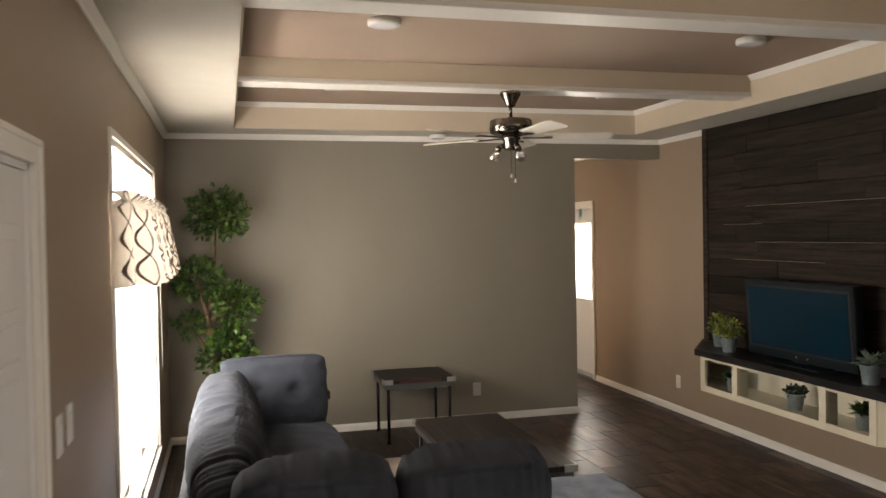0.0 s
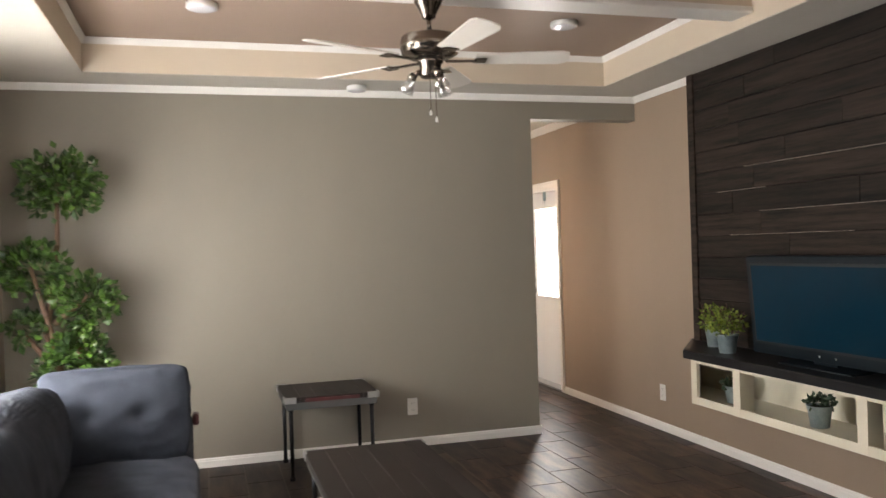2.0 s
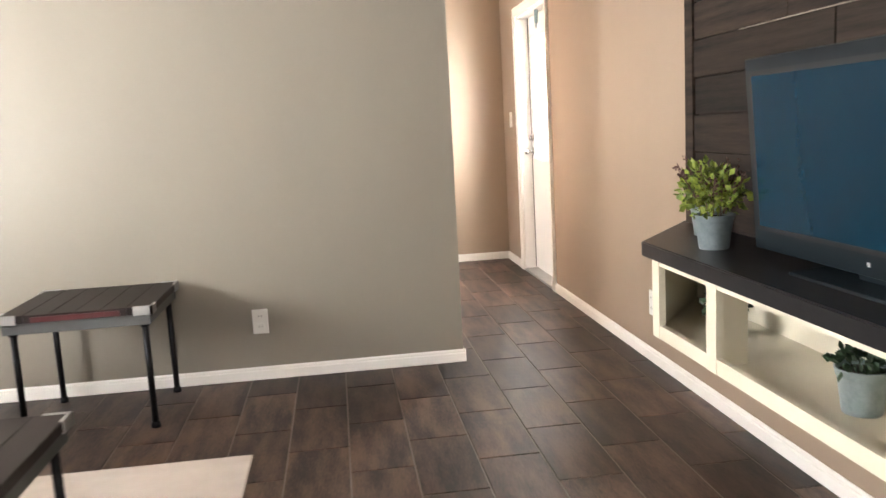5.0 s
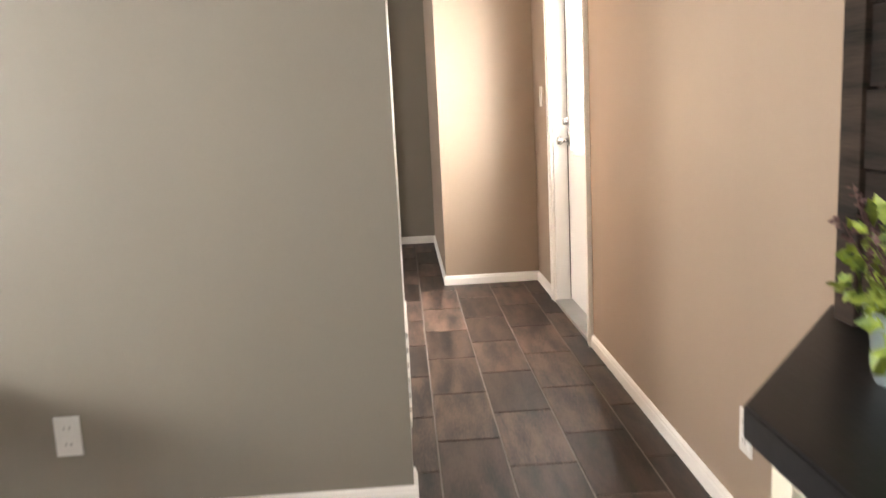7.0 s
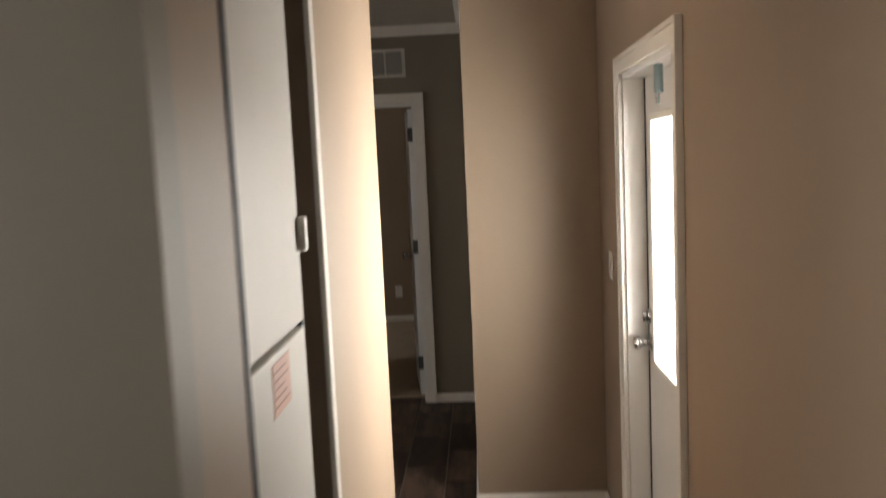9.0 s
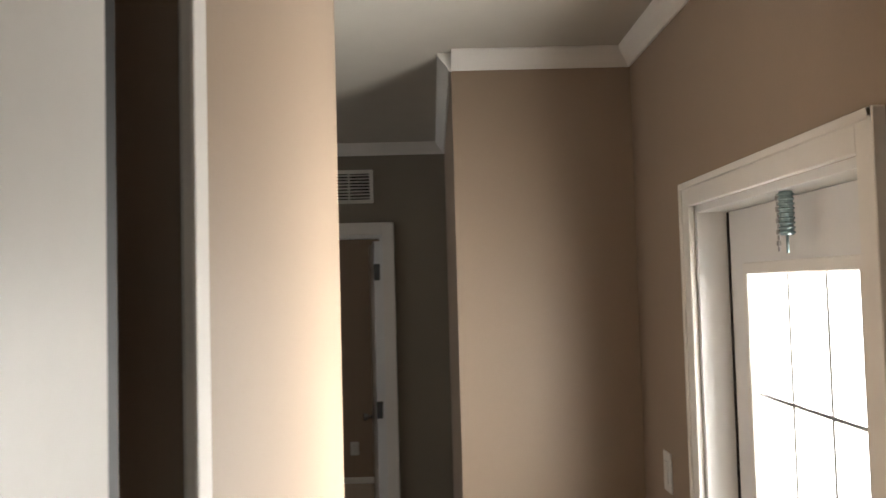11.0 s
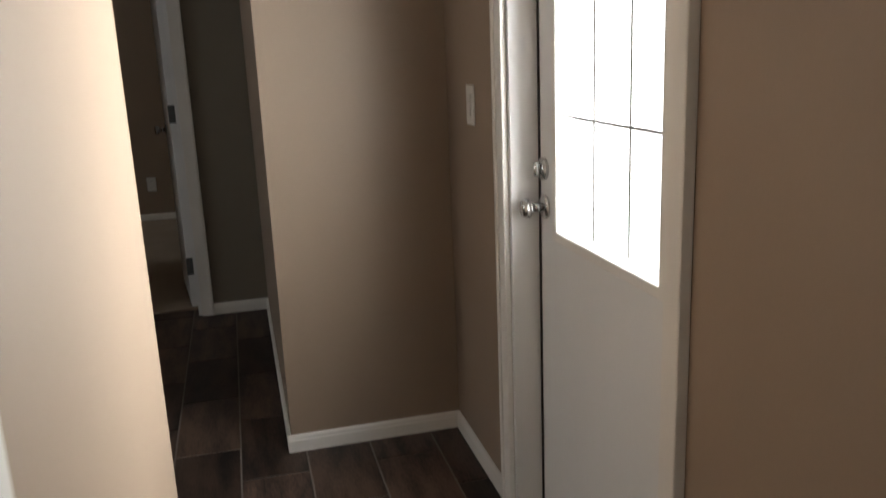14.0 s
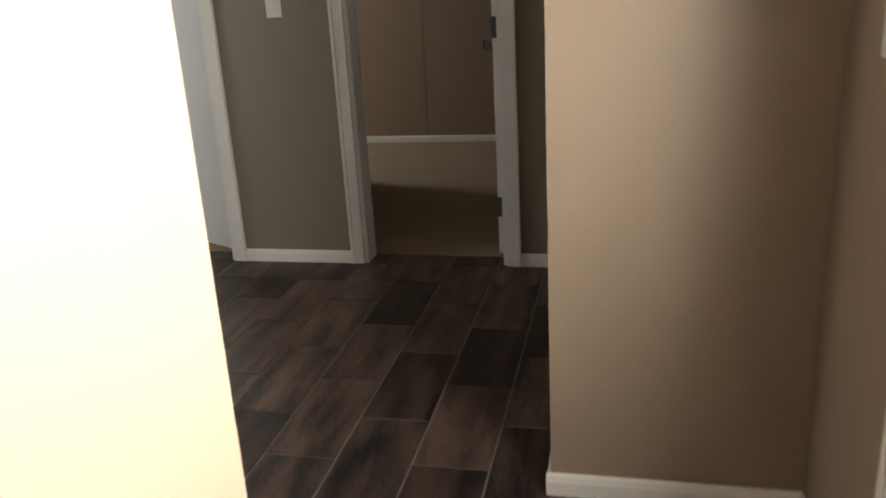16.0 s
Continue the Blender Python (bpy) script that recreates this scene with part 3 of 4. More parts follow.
structure(boxes("ground", GROUND, [(-400, 400, -400, 400, -0.6, -0.5)]), "pale concrete ground outside", "ground")

# ---- media wall: planks, console, screen ----
PX = 3.79
media = structure(boxes("wall_media", PLANK, [(PX + 0.004, XE, 1.6, 5.575, 0.66, CEIL)]), "dark stained plank feature wall", "wall")
rng = random.Random(4)
boxes("edge_board", PLANK, [(PX - 0.022, PX + 0.004, 5.515, 5.58, 0.708, CEIL - 0.002)], media)
z, row = 0.7135, 0
while z < CEIL - 0.03:
    h = 0.1355
    top = min(z + h - 0.004, CEIL - 0.003)
    y = 5.512
    first = True
    while y > 1.7:
        length = rng.uniform(0.35, 0.9) if first else rng.uniform(0.8, 1.5)
        first = False
        lo = max(y - length, 1.6)
        depth = rng.uniform(0.0, 0.007)
        bm = bmesh.new()
        box(bm, PX - 0.012 - depth, PX + 0.004, lo + 0.002, y, z, top, 0.0015, 1)
        part("plank", bm, PLANK, media)
        y = lo
    z += h
    row += 1
for zz, y0, y1 in ((1.7975, 2.2, 5.03), (1.5265, 3.3, 4.90), (1.391, 4.2, 5.18), (1.662, 4.85, 5.3)):
    boxes("pale_gap", GAP, [(PX - 0.012, PX + 0.002, y0, y1, zz - 0.0022, zz - 0.0002)], media, "pale unstained gap between planks")

FX = 3.46
cons = thing("media_console", "wall-hung cream console with black wooden top", "console")
top = [(FX - 0.02, 3.32), (XE - 0.002, 2.84), (XE - 0.002, 5.69), (FX - 0.02, 5.205)]
bm = bmesh.new()
prism(bm, top, 0.655, 0.705)
bmesh.ops.bevel(bm, geom=list(bm.edges), offset=0.004, segments=2, affect="EDGES")
part("top", bm, DARKTOP, cons, "black stained wooden top")
bm = bmesh.new()
prism(bm, [(FX, 3.40), (XE - 0.003, 2.96), (XE - 0.003, 5.59), (FX, 5.145)], 0.392, 0.409)
part("bottom_board", bm, CREAM, cons)
boxes("back_board", CREAM, [(XE - 0.018, XE - 0.004, 2.97, 5.57, 0.409, 0.655)], cons)
for y0, y1 in ((5.145, 5.59), (3.40, 2.96)):
    bm = bmesh.new()
    s = 1 if y1 > y0 else -1
    prism(bm, [(FX, y0), (FX, y0 - s * 0.018), (XE - 0.018, y1 - s * 0.018), (XE - 0.018, y1)][::s], 0.409, 0.655)
    bmesh.ops.recalc_face_normals(bm, faces=bm.faces)
    part("end_panel", bm, CREAM, cons)
boxes("rail", CREAM, [(FX - 0.004, FX + 0.014, 3.40, 5.145, 0.392, 0.437)], cons)
boxes("rail", CREAM, [(FX - 0.004, FX + 0.014, 3.40, 5.145, 0.637, 0.655)], cons)
for y0, y1 in ((5.09, 5.145), (4.685, 4.745), (3.80, 3.86), (3.40, 3.455)):
    boxes("stile", CREAM, [(FX - 0.006, FX + 0.016, y0, y1, 0.392, 0.655)], cons)
for y in (4.715, 3.83):
    boxes("divider", CREAM, [(FX + 0.016, FX + 0.10, y - 0.009, y + 0.009, 0.409, 0.655)], cons)

tv = thing("television", "flat black television switched off on the console", "television")
tv.matrix_basis = pose(3.66, 4.25, 0.705, 0, -4, 0)
bm = bmesh.new()
box(bm, -0.03, 0.03, -0.53, 0.53, 0.03, 0.565, 0.008)
part("frame", bm, BEZEL, tv)
bm = bmesh.new()
box(bm, -0.034, -0.029, -0.53, 0.53, 0.03, 0.565, 0.002, 1)
part("glass_front", bm, BEZEL, tv)
boxes("bezel", SLOT, [(-0.038, -0.033, -0.505, 0.505, 0.085, 0.53)], tv)
boxes("screen", SCREEN, [(-0.041, -0.037, -0.485, 0.485, 0.10, 0.515)], tv, "dark blue glass screen")
for y in (0.02, -0.09):
    boxes("indicator", PLASTIC, [(-0.037, -0.033, y - 0.004, y + 0.004, 0.055, 0.065)], tv)
bm = bmesh.new()
box(bm, -0.10, 0.10, -0.25, 0.25, 0.0, 0.014, 0.005)
box(bm, -0.02, 0.02, -0.08, 0.08, 0.012, 0.05)
part("stand", bm, BEZEL, tv)


def leaves(bm, rnd, centre, radius, count, size, flat=1.0, shell=0.55):
    """Many small folded leaves round a centre, in loose sprays, leaving gaps."""
    c = Vector(centre)
    sprays = [Vector((rnd.gauss(0, 1), rnd.gauss(0, 1), rnd.gauss(0, 1) * flat)).normalized() for _ in range(max(5, count // 9))]
    for _ in range(count):
        d = (rnd.choice(sprays) + Vector((rnd.gauss(0, 0.28), rnd.gauss(0, 0.28), rnd.gauss(0, 0.28)))).normalized()
        d.z *= flat
        p = c + d * radius * rnd.uniform(shell, 1.0)
        out = (d + Vector((rnd.gauss(0, 0.6), rnd.gauss(0, 0.6), rnd.gauss(0, 0.6) + 0.25))).normalized()
        side = out.cross(Vector((rnd.gauss(0, 1), rnd.gauss(0, 1), rnd.gauss(0, 1)))).normalized()
        up = side.cross(out)
        s = size * rnd.uniform(0.7, 1.25)
        tip, mid = p + out * s, p + out * s * 0.5 - up * s * 0.10
        a, b = bm.verts.new(p), bm.verts.new(tip)
        m = bm.verts.new(mid)
        l, r = bm.verts.new(p + out * s * 0.5 + side * s * 0.36), bm.verts.new(p + out * s * 0.5 - side * s * 0.36)
        for f in ((a, m, l), (m, b, l), (a, r, m), (m, r, b)):
            bm.faces.new(f)


def pot(name, label, at, height, radius, seed, kind, mat):
    """A galvanised pot with a small plant."""
    rnd = random.Random(seed)
    ob = thing(name, label, "potted plant", pose(*at, 0, 0, rnd.uniform(0, 90)), "potted plants of the console")
    bm = bmesh.new()
    r0, h = radius * 0.74, height
    lathe(bm, [(r0, 0), (r0 * 1.03, 0.003), (radius * 0.94, h * 0.80), (radius * 0.97, h * 0.81), (radius, h * 0.83), (radius * 1.03, h * 0.96), (radius * 1.07, h * 0.98), (radius * 1.07, h), (radius * 0.98, h), (radius * 0.95, h * 0.9)], 24)
    part("pot", bm, ZINC, ob, "galvanised zinc pot", True)
    bm = bmesh.new()
    lathe(bm, [(radius * 0.93, h * 0.86), (radius * 0.93, h * 0.9), (radius * 0.5, h * 0.93)], 16)
    part("soil", bm, SOIL, ob)
    bm = bmesh.new()
    if kind == "bush":
        leaves(bm, rnd, (0, 0, h + 0.06), 0.098, 380, 0.027, 0.85, 0.2)
        part("foliage", bm, mat, ob, "lime green leaves")
        bm = bmesh.new()
        for _ in range(13):
            a = rnd.uniform(0, 6.28)
            base = Vector((0.03 * math.cos(a), 0.03 * math.sin(a), h))
            tip = base + Vector((math.cos(a) * rnd.uniform(0.02, 0.10), math.sin(a) * rnd.uniform(0.02, 0.10), rnd.uniform(0.09, 0.165)))
            tube(bm, base, tip, 0.0015, 0.001, 5)
            for k in range(6):
                p = base.lerp(tip, 0.6 + 0.08 * k)
                leaves(bm, rnd, p, 0.007, 3, 0.012)
        tagged(part("sprig", bm, SPRIG, ob, "thin purple brown sprigs"), kind="stuff")
    elif kind == "spiky":
        for _ in range(34):
            a, lift = rnd.uniform(0, 6.28), rnd.uniform(0.15, 1.2)
            d = Vector((math.cos(a) * math.cos(lift), math.sin(a) * math.cos(lift), math.sin(lift)))
            base = Vector((0, 0, h * 0.95))
            side = d.cross(Vector((0, 0, 1))).normalized() * 0.013
            n = rnd.uniform(0.09, 0.14)
            bend = Vector((0, 0, -0.025))
            q = [base - side * 0.4, base + side * 0.4, base + d * n * 0.55 + side, base + d * n + bend, base + d * n * 0.55 - side]
            bm.faces.new([bm.verts.new(v) for v in q])
        part("foliage", bm, mat, ob, "pale sage green pointed leaves")
    else:
        leaves(bm, rnd, (0, 0, h + 0.015), 0.075, 170, 0.028, 0.42, 0.2)
        part("foliage", bm, mat, ob, "dark green leaves")
    return ob


pot("potted_plant", "lime herb plant in galvanised pot on the console", (3.585, 4.965, 0.705), 0.108, 0.060, 1, "bush", LIME)
pot("potted_plant", "leafy herb in galvanised pot behind another pot", (3.695, 5.245, 0.705), 0.108, 0.057, 2, "bush", LIME)
pot("potted_plant", "sage green spiky plant in galvanised pot", (3.585, 3.58, 0.705), 0.115, 0.062, 3, "spiky", SAGE)
pot("potted_plant", "small dark plant in pot inside the console", (3.63, 4.98, 0.409), 0.10, 0.055, 4, "low", FERN)
pot("potted_plant", "small dark plant in pot inside the console", (3.62, 4.28, 0.409), 0.11, 0.060, 5, "low", FERN)
pot("potted_plant", "green leafy plant in pot inside the console", (3.63, 3.68, 0.409), 0.10, 0.055, 6, "spiky", LEAF)

# ---- sofa ----


def cushion(w, d, h, puff=0.05, wrinkle=0.008, seed=0, seg=18, tufts=(), crease=(16, 5, 5), k=7.0):
    """A soft block, w by d by h, sitting on z = 0, with bulging faces, creases and optional buttons."""
    bm = bmesh.new()
    bmesh.ops.create_cube(bm, size=2.0)
    bmesh.ops.subdivide_edges(bm, edges=list(bm.edges), cuts=seg, use_grid_fill=True)
    off = Vector((seed * 7.3, seed * 3.1, 0))
    for v in bm.verts:
        x, y, z = v.co
        r = (abs(x) ** k + abs(y) ** k + abs(z) ** k) ** (1 / k)
        n = Vector((x, y, z)) / r
        q = Vector((n.x * w / 2, n.y * d / 2, n.z * h / 2))
        bulge = puff * (1 - x * x) * (1 - y * y if abs(y) < 0.999 else 1 - z * z)
        q.z += math.copysign(bulge, z) * (abs(z) > 0.5)
        q += n * wrinkle * (noise.noise(q * 7 + off) + 1.5 * (1 - abs(noise.noise(Vector((q.x * crease[0], q.y * crease[1], q.z * crease[2])) + off)) * 2))
        for tx, ty, tz in tufts:
            dd = (q - Vector((tx, ty, tz))).length
            q -= n * 0.03 * math.exp(-(dd / 0.045) ** 2)
        q.z += h / 2
        v.co = q
    return bm


def put(name, bm, mat, parent, m, label=""):
    bm.transform(m)
    return part(name, bm, mat, parent, label, True)


sofa = thing("sectional_sofa", "charcoal grey fabric sectional sofa with soft back cushions", "sofa")
bm = bmesh.new()
box(bm, -0.20, 0.60, 2.42, 5.30, 0.05, 0.24, 0.03, 3)
box(bm, 0.55, 1.74, 2.42, 3.26, 0.05, 0.24, 0.03, 3)
part("base", bm, FABRIC, sofa)
bm = bmesh.new()
box(bm, -0.24, -0.10, 2.36, 5.32, 0.10, 0.64, 0.05, 4)
part("back_frame", bm, FABRIC, sofa)
bm = bmesh.new()
box(bm, -0.22, 1.15, 2.34, 2.48, 0.10, 0.58, 0.05, 4)
part("back_frame", bm, FABRIC, sofa)
bm = bmesh.new()
box(bm, -0.22, 0.60, 5.20, 5.36, 0.06, 0.56, 0.05, 4)
part("armrest", bm, FABRIC, sofa)
for y, n in ((3.5, 1), (4.60, 2)):
    put("seat_cushion", cushion(0.76, 1.10, 0.17, 0.02, 0.004, n), FABRIC, sofa, pose(0.25, y, 0.225))
put("seat_cushion", cushion(0.9, 0.72, 0.17, 0.02, 0.004, 5), FABRIC, sofa, pose(0.35, 2.82, 0.225))
put("seat_cushion", cushion(1.0, 0.86, 0.17, 0.02, 0.004, 6), FABRIC, sofa, pose(1.26, 2.86, 0.225))
put("back_cushion", cushion(0.46, 2.54, 0.29, 0.02, 0.009, 3, 90, (), (2, 30, 2), 3.2), FABRIC, sofa, pose(-0.06, 3.76, 0.615, 0, 78, 0) @ pose(0.0, 0, -0.125), "long creased back cushion")
put("back_cushion", cushion(0.68, 0.45, 0.20, 0.055, 0.005, 7, 40, ((-0.13, 0, 0.15), (0.13, 0, 0.15)), (7, 13, 5), 9.0), FABRIC, sofa, pose(0.25, 5.14, 0.60, 78, 0, 0) @ pose(0, 0, -0.12))
for x, n in ((0.25, 8), (0.83, 9)):
    put("back_cushion", cushion(0.575, 0.44, 0.22, 0.045, 0.007, n, 44, (), (26, 2, 2), 4.5), FABRIC, sofa, pose(x, 2.56, 0.615, -75, 0, 0) @ pose(0, 0, -0.12))
for x, y in ((-0.14, 2.5), (-0.14, 5.2), (0.5, 5.2), (1.66, 2.5), (1.66, 3.04), (0.6, 3.04)):
    bm = bmesh.new()
    tube(bm, (x, y, 0), (x, y, 0.07), 0.022, 0.028)
    part("leg", bm, TABLETOP, sofa)
bm = bmesh.new()
box(bm, 0.60, 0.632, 5.23, 5.31, 0.50, 0.56, 0.012, 3)
part("lever", bm, RED, sofa, "small dark red lever")

# the throw, draped over the end seat
bm = bmesh.new()
N = 26
grid = [[None] * (N + 1) for _ in range(N + 1)]
for i in range(N + 1):
    for j in range(N + 1):
        u, v = i / N, j / N
        x, y = 1.17 + 0.60 * u, 2.58 + 0.75 * v
        z = 0.442 + 0.012 * noise.noise(Vector((x * 7, y * 7, 1))) + 0.010 * abs(noise.noise(Vector((x * 13, y * 9, 5))))
        drop = max(0, (u - 0.93) / 0.07) + max(0, (v - 0.93) / 0.07)
        z -= 0.07 * min(drop, 1.5)
        grid[i][j] = bm.verts.new((x, y, z))
for i in range(N):
    for j in range(N):
        bm.faces.new((grid[i][j], grid[i + 1][j], grid[i + 1][j + 1], grid[i][j + 1]))
bmesh.ops.solidify(bm, geom=list(bm.faces), thickness=0.012)
throw = part("throw_blanket", bm, THROW, None, "", True)
tagged(throw, "pale blue mottled throw spread over the sofa seat", "blanket")

# ---- tables ----


def pipe_table(name, label, x0, x1, y0, y1, top, pipes, inset=0.04):
    """A plank-topped table on black pipe legs with metal corner plates."""
    ob = thing(name, label, "table")
    n = max(3, round((x1 - x0) / 0.095))
    w = (x1 - x0) / n
    for k in range(n):
        bm = bmesh.new()
        box(bm, x0 + k * w + 0.0006, x0 + (k + 1) * w - 0.0006, y0, y1, top - 0.03, top, 0.002, 1)
        part("board", bm, TABLETOP, ob)
    bm = bmesh.new()
    for s in [(x0 + 0.01, x1 - 0.01, y0 + 0.012, y0 + 0.03), (x0 + 0.01, x1 - 0.01, y1 - 0.03, y1 - 0.012), (x0 + 0.012, x0 + 0.03, y0 + 0.03, y1 - 0.03), (x1 - 0.03, x1 - 0.012, y0 + 0.03, y1 - 0.03)]:
        box(bm, *s, top - 0.075, top - 0.0305, 0.002, 1)
    part("apron", bm, APRON, ob, "dark grey metal apron")
    for x in (x0, x1):
        for y in (y0, y1):
            bm = bmesh.new()
            sx, sy = (1 if x == x0 else -1), (1 if y == y0 else -1)
            a, b = sorted((x - sx * 0.004, x + sx * 0.07))
            c, d = sorted((y - sy * 0.004, y + sy * 0.008))
            box(bm, a, b, c, d, top - 0.034, top + 0.003, 0.0015, 1)
            a, b = sorted((x - sx * 0.004, x + sx * 0.008))
            c, d = sorted((y - sy * 0.004, y + sy * 0.07))
            box(bm, a, b, c, d, top - 0.034, top + 0.003, 0.0015, 1)
            part("corner_plate", bm, GREYMETAL, ob, "grey metal corner plate")
            px, py = x + sx * inset, y + sy * inset
            for q in range(pipes):
                bm = bmesh.new()
                ox = px + sx * 0.045 * q
                tube(bm, (ox, py, 0.02), (ox, py, top - 0.04), 0.0125, n=14)
                tube(bm, (ox, py, 0.0), (ox, py, 0.022), 0.02, 0.016, 14)
                tube(bm, (ox, py, top - 0.085), (ox, py, top - 0.05), 0.018, n=14)
                part("leg", bm, PIPE, ob, "black pipe leg", True)
    return ob


end = pipe_table("end_table", "dark plank end table on black pipe legs", 1.112, 1.684, 5.79, 6.32, 0.50, 1)
boxes("inset_strip", RED, [(1.235, 1.565, 5.787, 5.792, 0.472, 0.492)], end, "dark red inlay strip")
pipe_table("coffee_table", "low dark plank coffee table with metal corners", 1.109, 1.684, 3.50, 4.785, 0.425, 1)
bm = bmesh.new()
box(bm, 0.74, 2.067, 3.32, 5.405, 0.0, 0.012, 0.005, 2)
rug = part("area_rug", bm, RUG)
tagged(rug, "pale cream rug under the coffee table", "rug")

# ---- tree ----
tree = thing("artificial_tree", "artificial ficus tree with leafy tiers behind the sofa", "tree")
rnd = random.Random(11)
stems = [[(-0.10, 6.05, 0.2), (-0.13, 6.03, 0.7), (-0.20, 6.02, 0.95), (-0.16, 6.0, 1.2), (-0.13, 6.02, 1.45), (-0.12, 6.0, 1.75)],
         [(-0.10, 6.05, 0.2), (-0.05, 6.02, 0.6), (-0.02, 5.98, 0.85)], [(-0.13, 6.03, 0.75), (-0.19, 5.96, 1.05), (-0.26, 5.96, 1.32)], [(-0.16, 6.02, 1.0), (-0.05, 6.0, 1.08), (0.03, 5.98, 1.15)], [(-0.15, 6.03, 0.72), (-0.30, 6.0, 0.93)]]
for n, st in enumerate(stems):
    bm = bmesh.new()
    for k, (a, b) in enumerate(zip(st, st[1:])):
        r = 0.026 - 0.003 * k if n == 0 else 0.018 - 0.003 * k
        tube(bm, a, b, r, r - 0.003, 9)
        bmesh.ops.create_icosphere(bm, subdivisions=1, radius=r - 0.002, matrix=Matrix.Translation(b))
    part("trunk" if n == 0 else "branch", bm, BARK, tree, "", True)
for c, r, k in (((-0.10, 5.99, 1.80), 0.235, 620), ((-0.25, 5.95, 1.31), 0.19, 440), ((0.02, 5.97, 1.12), 0.185, 440), ((-0.31, 5.99, 0.97), 0.12, 160), ((0.0, 5.93, 0.83), 0.165, 360), ((-0.12, 5.97, 0.72), 0.15, 220)):
    bm = bmesh.new()
    leaves(bm, rnd, c, r, k, 0.052, 0.88, 0.4)
    part("crown", bm, LEAF, tree)
bm = bmesh.new()
lathe(bm, [(0.11, 0), (0.13, 0.02), (0.15, 0.22), (0.155, 0.25), (0.14, 0.25), (0.13, 0.2)], 24, (-0.10, 6.05, 0))
part("pot", bm, DARKTOP, tree, "dark round pot", True)

# ---- valance ----
val = thing("window_valance", "cream valance curtain with brown trellis pattern", "curtain")


def cloth(u, s):
    """A point of the gathered valance: u along the window, s from the top ruffle down."""
    y = 3.20 + 2.20 * u
    fold = 0.022 * math.sin(u * 2 * math.pi * 13 + 0.6 * math.sin(u * 9)) + 0.004 * math.sin(u * 2 * math.pi * 31)
    flare = (0.03 + 0.055 * s + 0.015 * math.sin(u * 5)) * min(1, u / 0.10) - 0.05 * max(0, 1 - u / 0.05)
    pinch = 0.35 if abs(s - 0.10) < 0.04 else 1.0
    return Vector((XW + 0.06 + flare * pinch + fold * (0.4 + s) * pinch, y, 1.825 - 0.40 * s + 0.008 * math.sin(u * 40)))


bm = bmesh.new()
NU, NS = 320, 14
g = [[bm.verts.new(cloth(i / NU, j / NS)) for j in range(NS + 1)] for i in range(NU + 1)]
for i in range(NU):
    for j in range(NS):
        bm.faces.new((g[i][j], g[i + 1][j], g[i + 1][j + 1], g[i][j + 1]))
part("cloth", bm, CURTAIN, val, "", True)
bm = bmesh.new()
for k in range(19):
    for ph in (0, math.pi):
        pts = []
        for q in range(25):
            s = q / 24
            u = (k + 0.5 + 0.36 * math.sin(s * 2 * math.pi * 1.5 + ph)) / 19
            pts.append((u, s))
        for (u0, s0), (u1, s1) in zip(pts, pts[1:]):
            w = 0.0027
            o = Vector((0.007, 0, 0.001))
            quad = [cloth(u0 - w, s0) + o, cloth(u0 + w, s0) + o, cloth(u1 + w, s1) + o, cloth(u1 - w, s1) + o]
            bm.faces.new([bm.verts.new(v) for v in quad])
tagged(part("pattern", bm, BROWNLINE, val, "brown curved trellis lines"), kind="stuff")
bm = bmesh.new()
tube(bm, (XW + 0.055, 3.22, 1.785), (XW + 0.055, 5.40, 1.785), 0.009)
for y in (3.24, 5.38):
    tube(bm, (XW + 0.0, y, 1.785), (XW + 0.055, y, 1.785), 0.007)
part("rod", bm, WHITE, val, "white curtain rod", True)
cord = bmesh.new()
pts = [(XW + 0.03, 5.33 + 0.018 * math.sin(k * 0.5), 1.62 - k * 0.045) for k in range(20)]
for a, b in zip(pts, pts[1:]):
    tube(cord, a, b, 0.0025, n=6)
tagged(part("blind_cord", cord, WHITE), "thin white blind cord hanging by the window", "cord")

# ---- ceiling fan ----
fan = thing("ceiling_fan", "brushed nickel ceiling fan with pale blades and lights", "ceiling fan", pose(1.70, 4.465, 0.056))
bm = bmesh.new()
lathe(bm, [(0.022, 2.355), (0.03, 2.36), (0.034, 2.375), (0.050, 2.402), (0.052, 2.408), (0.060, 2.418), (0.062, 2.43), (0.066, 2.432), (0.066, 2.449)], 28)
part("canopy", bm, NICKEL, fan, "", True)
bm = bmesh.new()
tube(bm, (0, 0, 2.29), (0, 0, 2.38), 0.011, n=14)
part("downrod", bm, NICKEL, fan, "", True)
bm = bmesh.new()
lathe(bm, [(0.04, 2.175), (0.10, 2.18), (0.128, 2.195), (0.132, 2.20), (0.132, 2.214), (0.135, 2.216), (0.135, 2.252), (0.132, 2.254), (0.131, 2.268), (0.124, 2.276), (0.03, 2.285), (0.02, 2.295)], 36)
part("motor", bm, NICKEL, fan, "", True)
bm = bmesh.new()
lathe(bm, [(0.02, 2.085), (0.045, 2.09), (0.05, 2.10), (0.05, 2.145), (0.06, 2.155), (0.06, 2.178)], 28)
part("switch_housing", bm, NICKEL, fan, "", True)
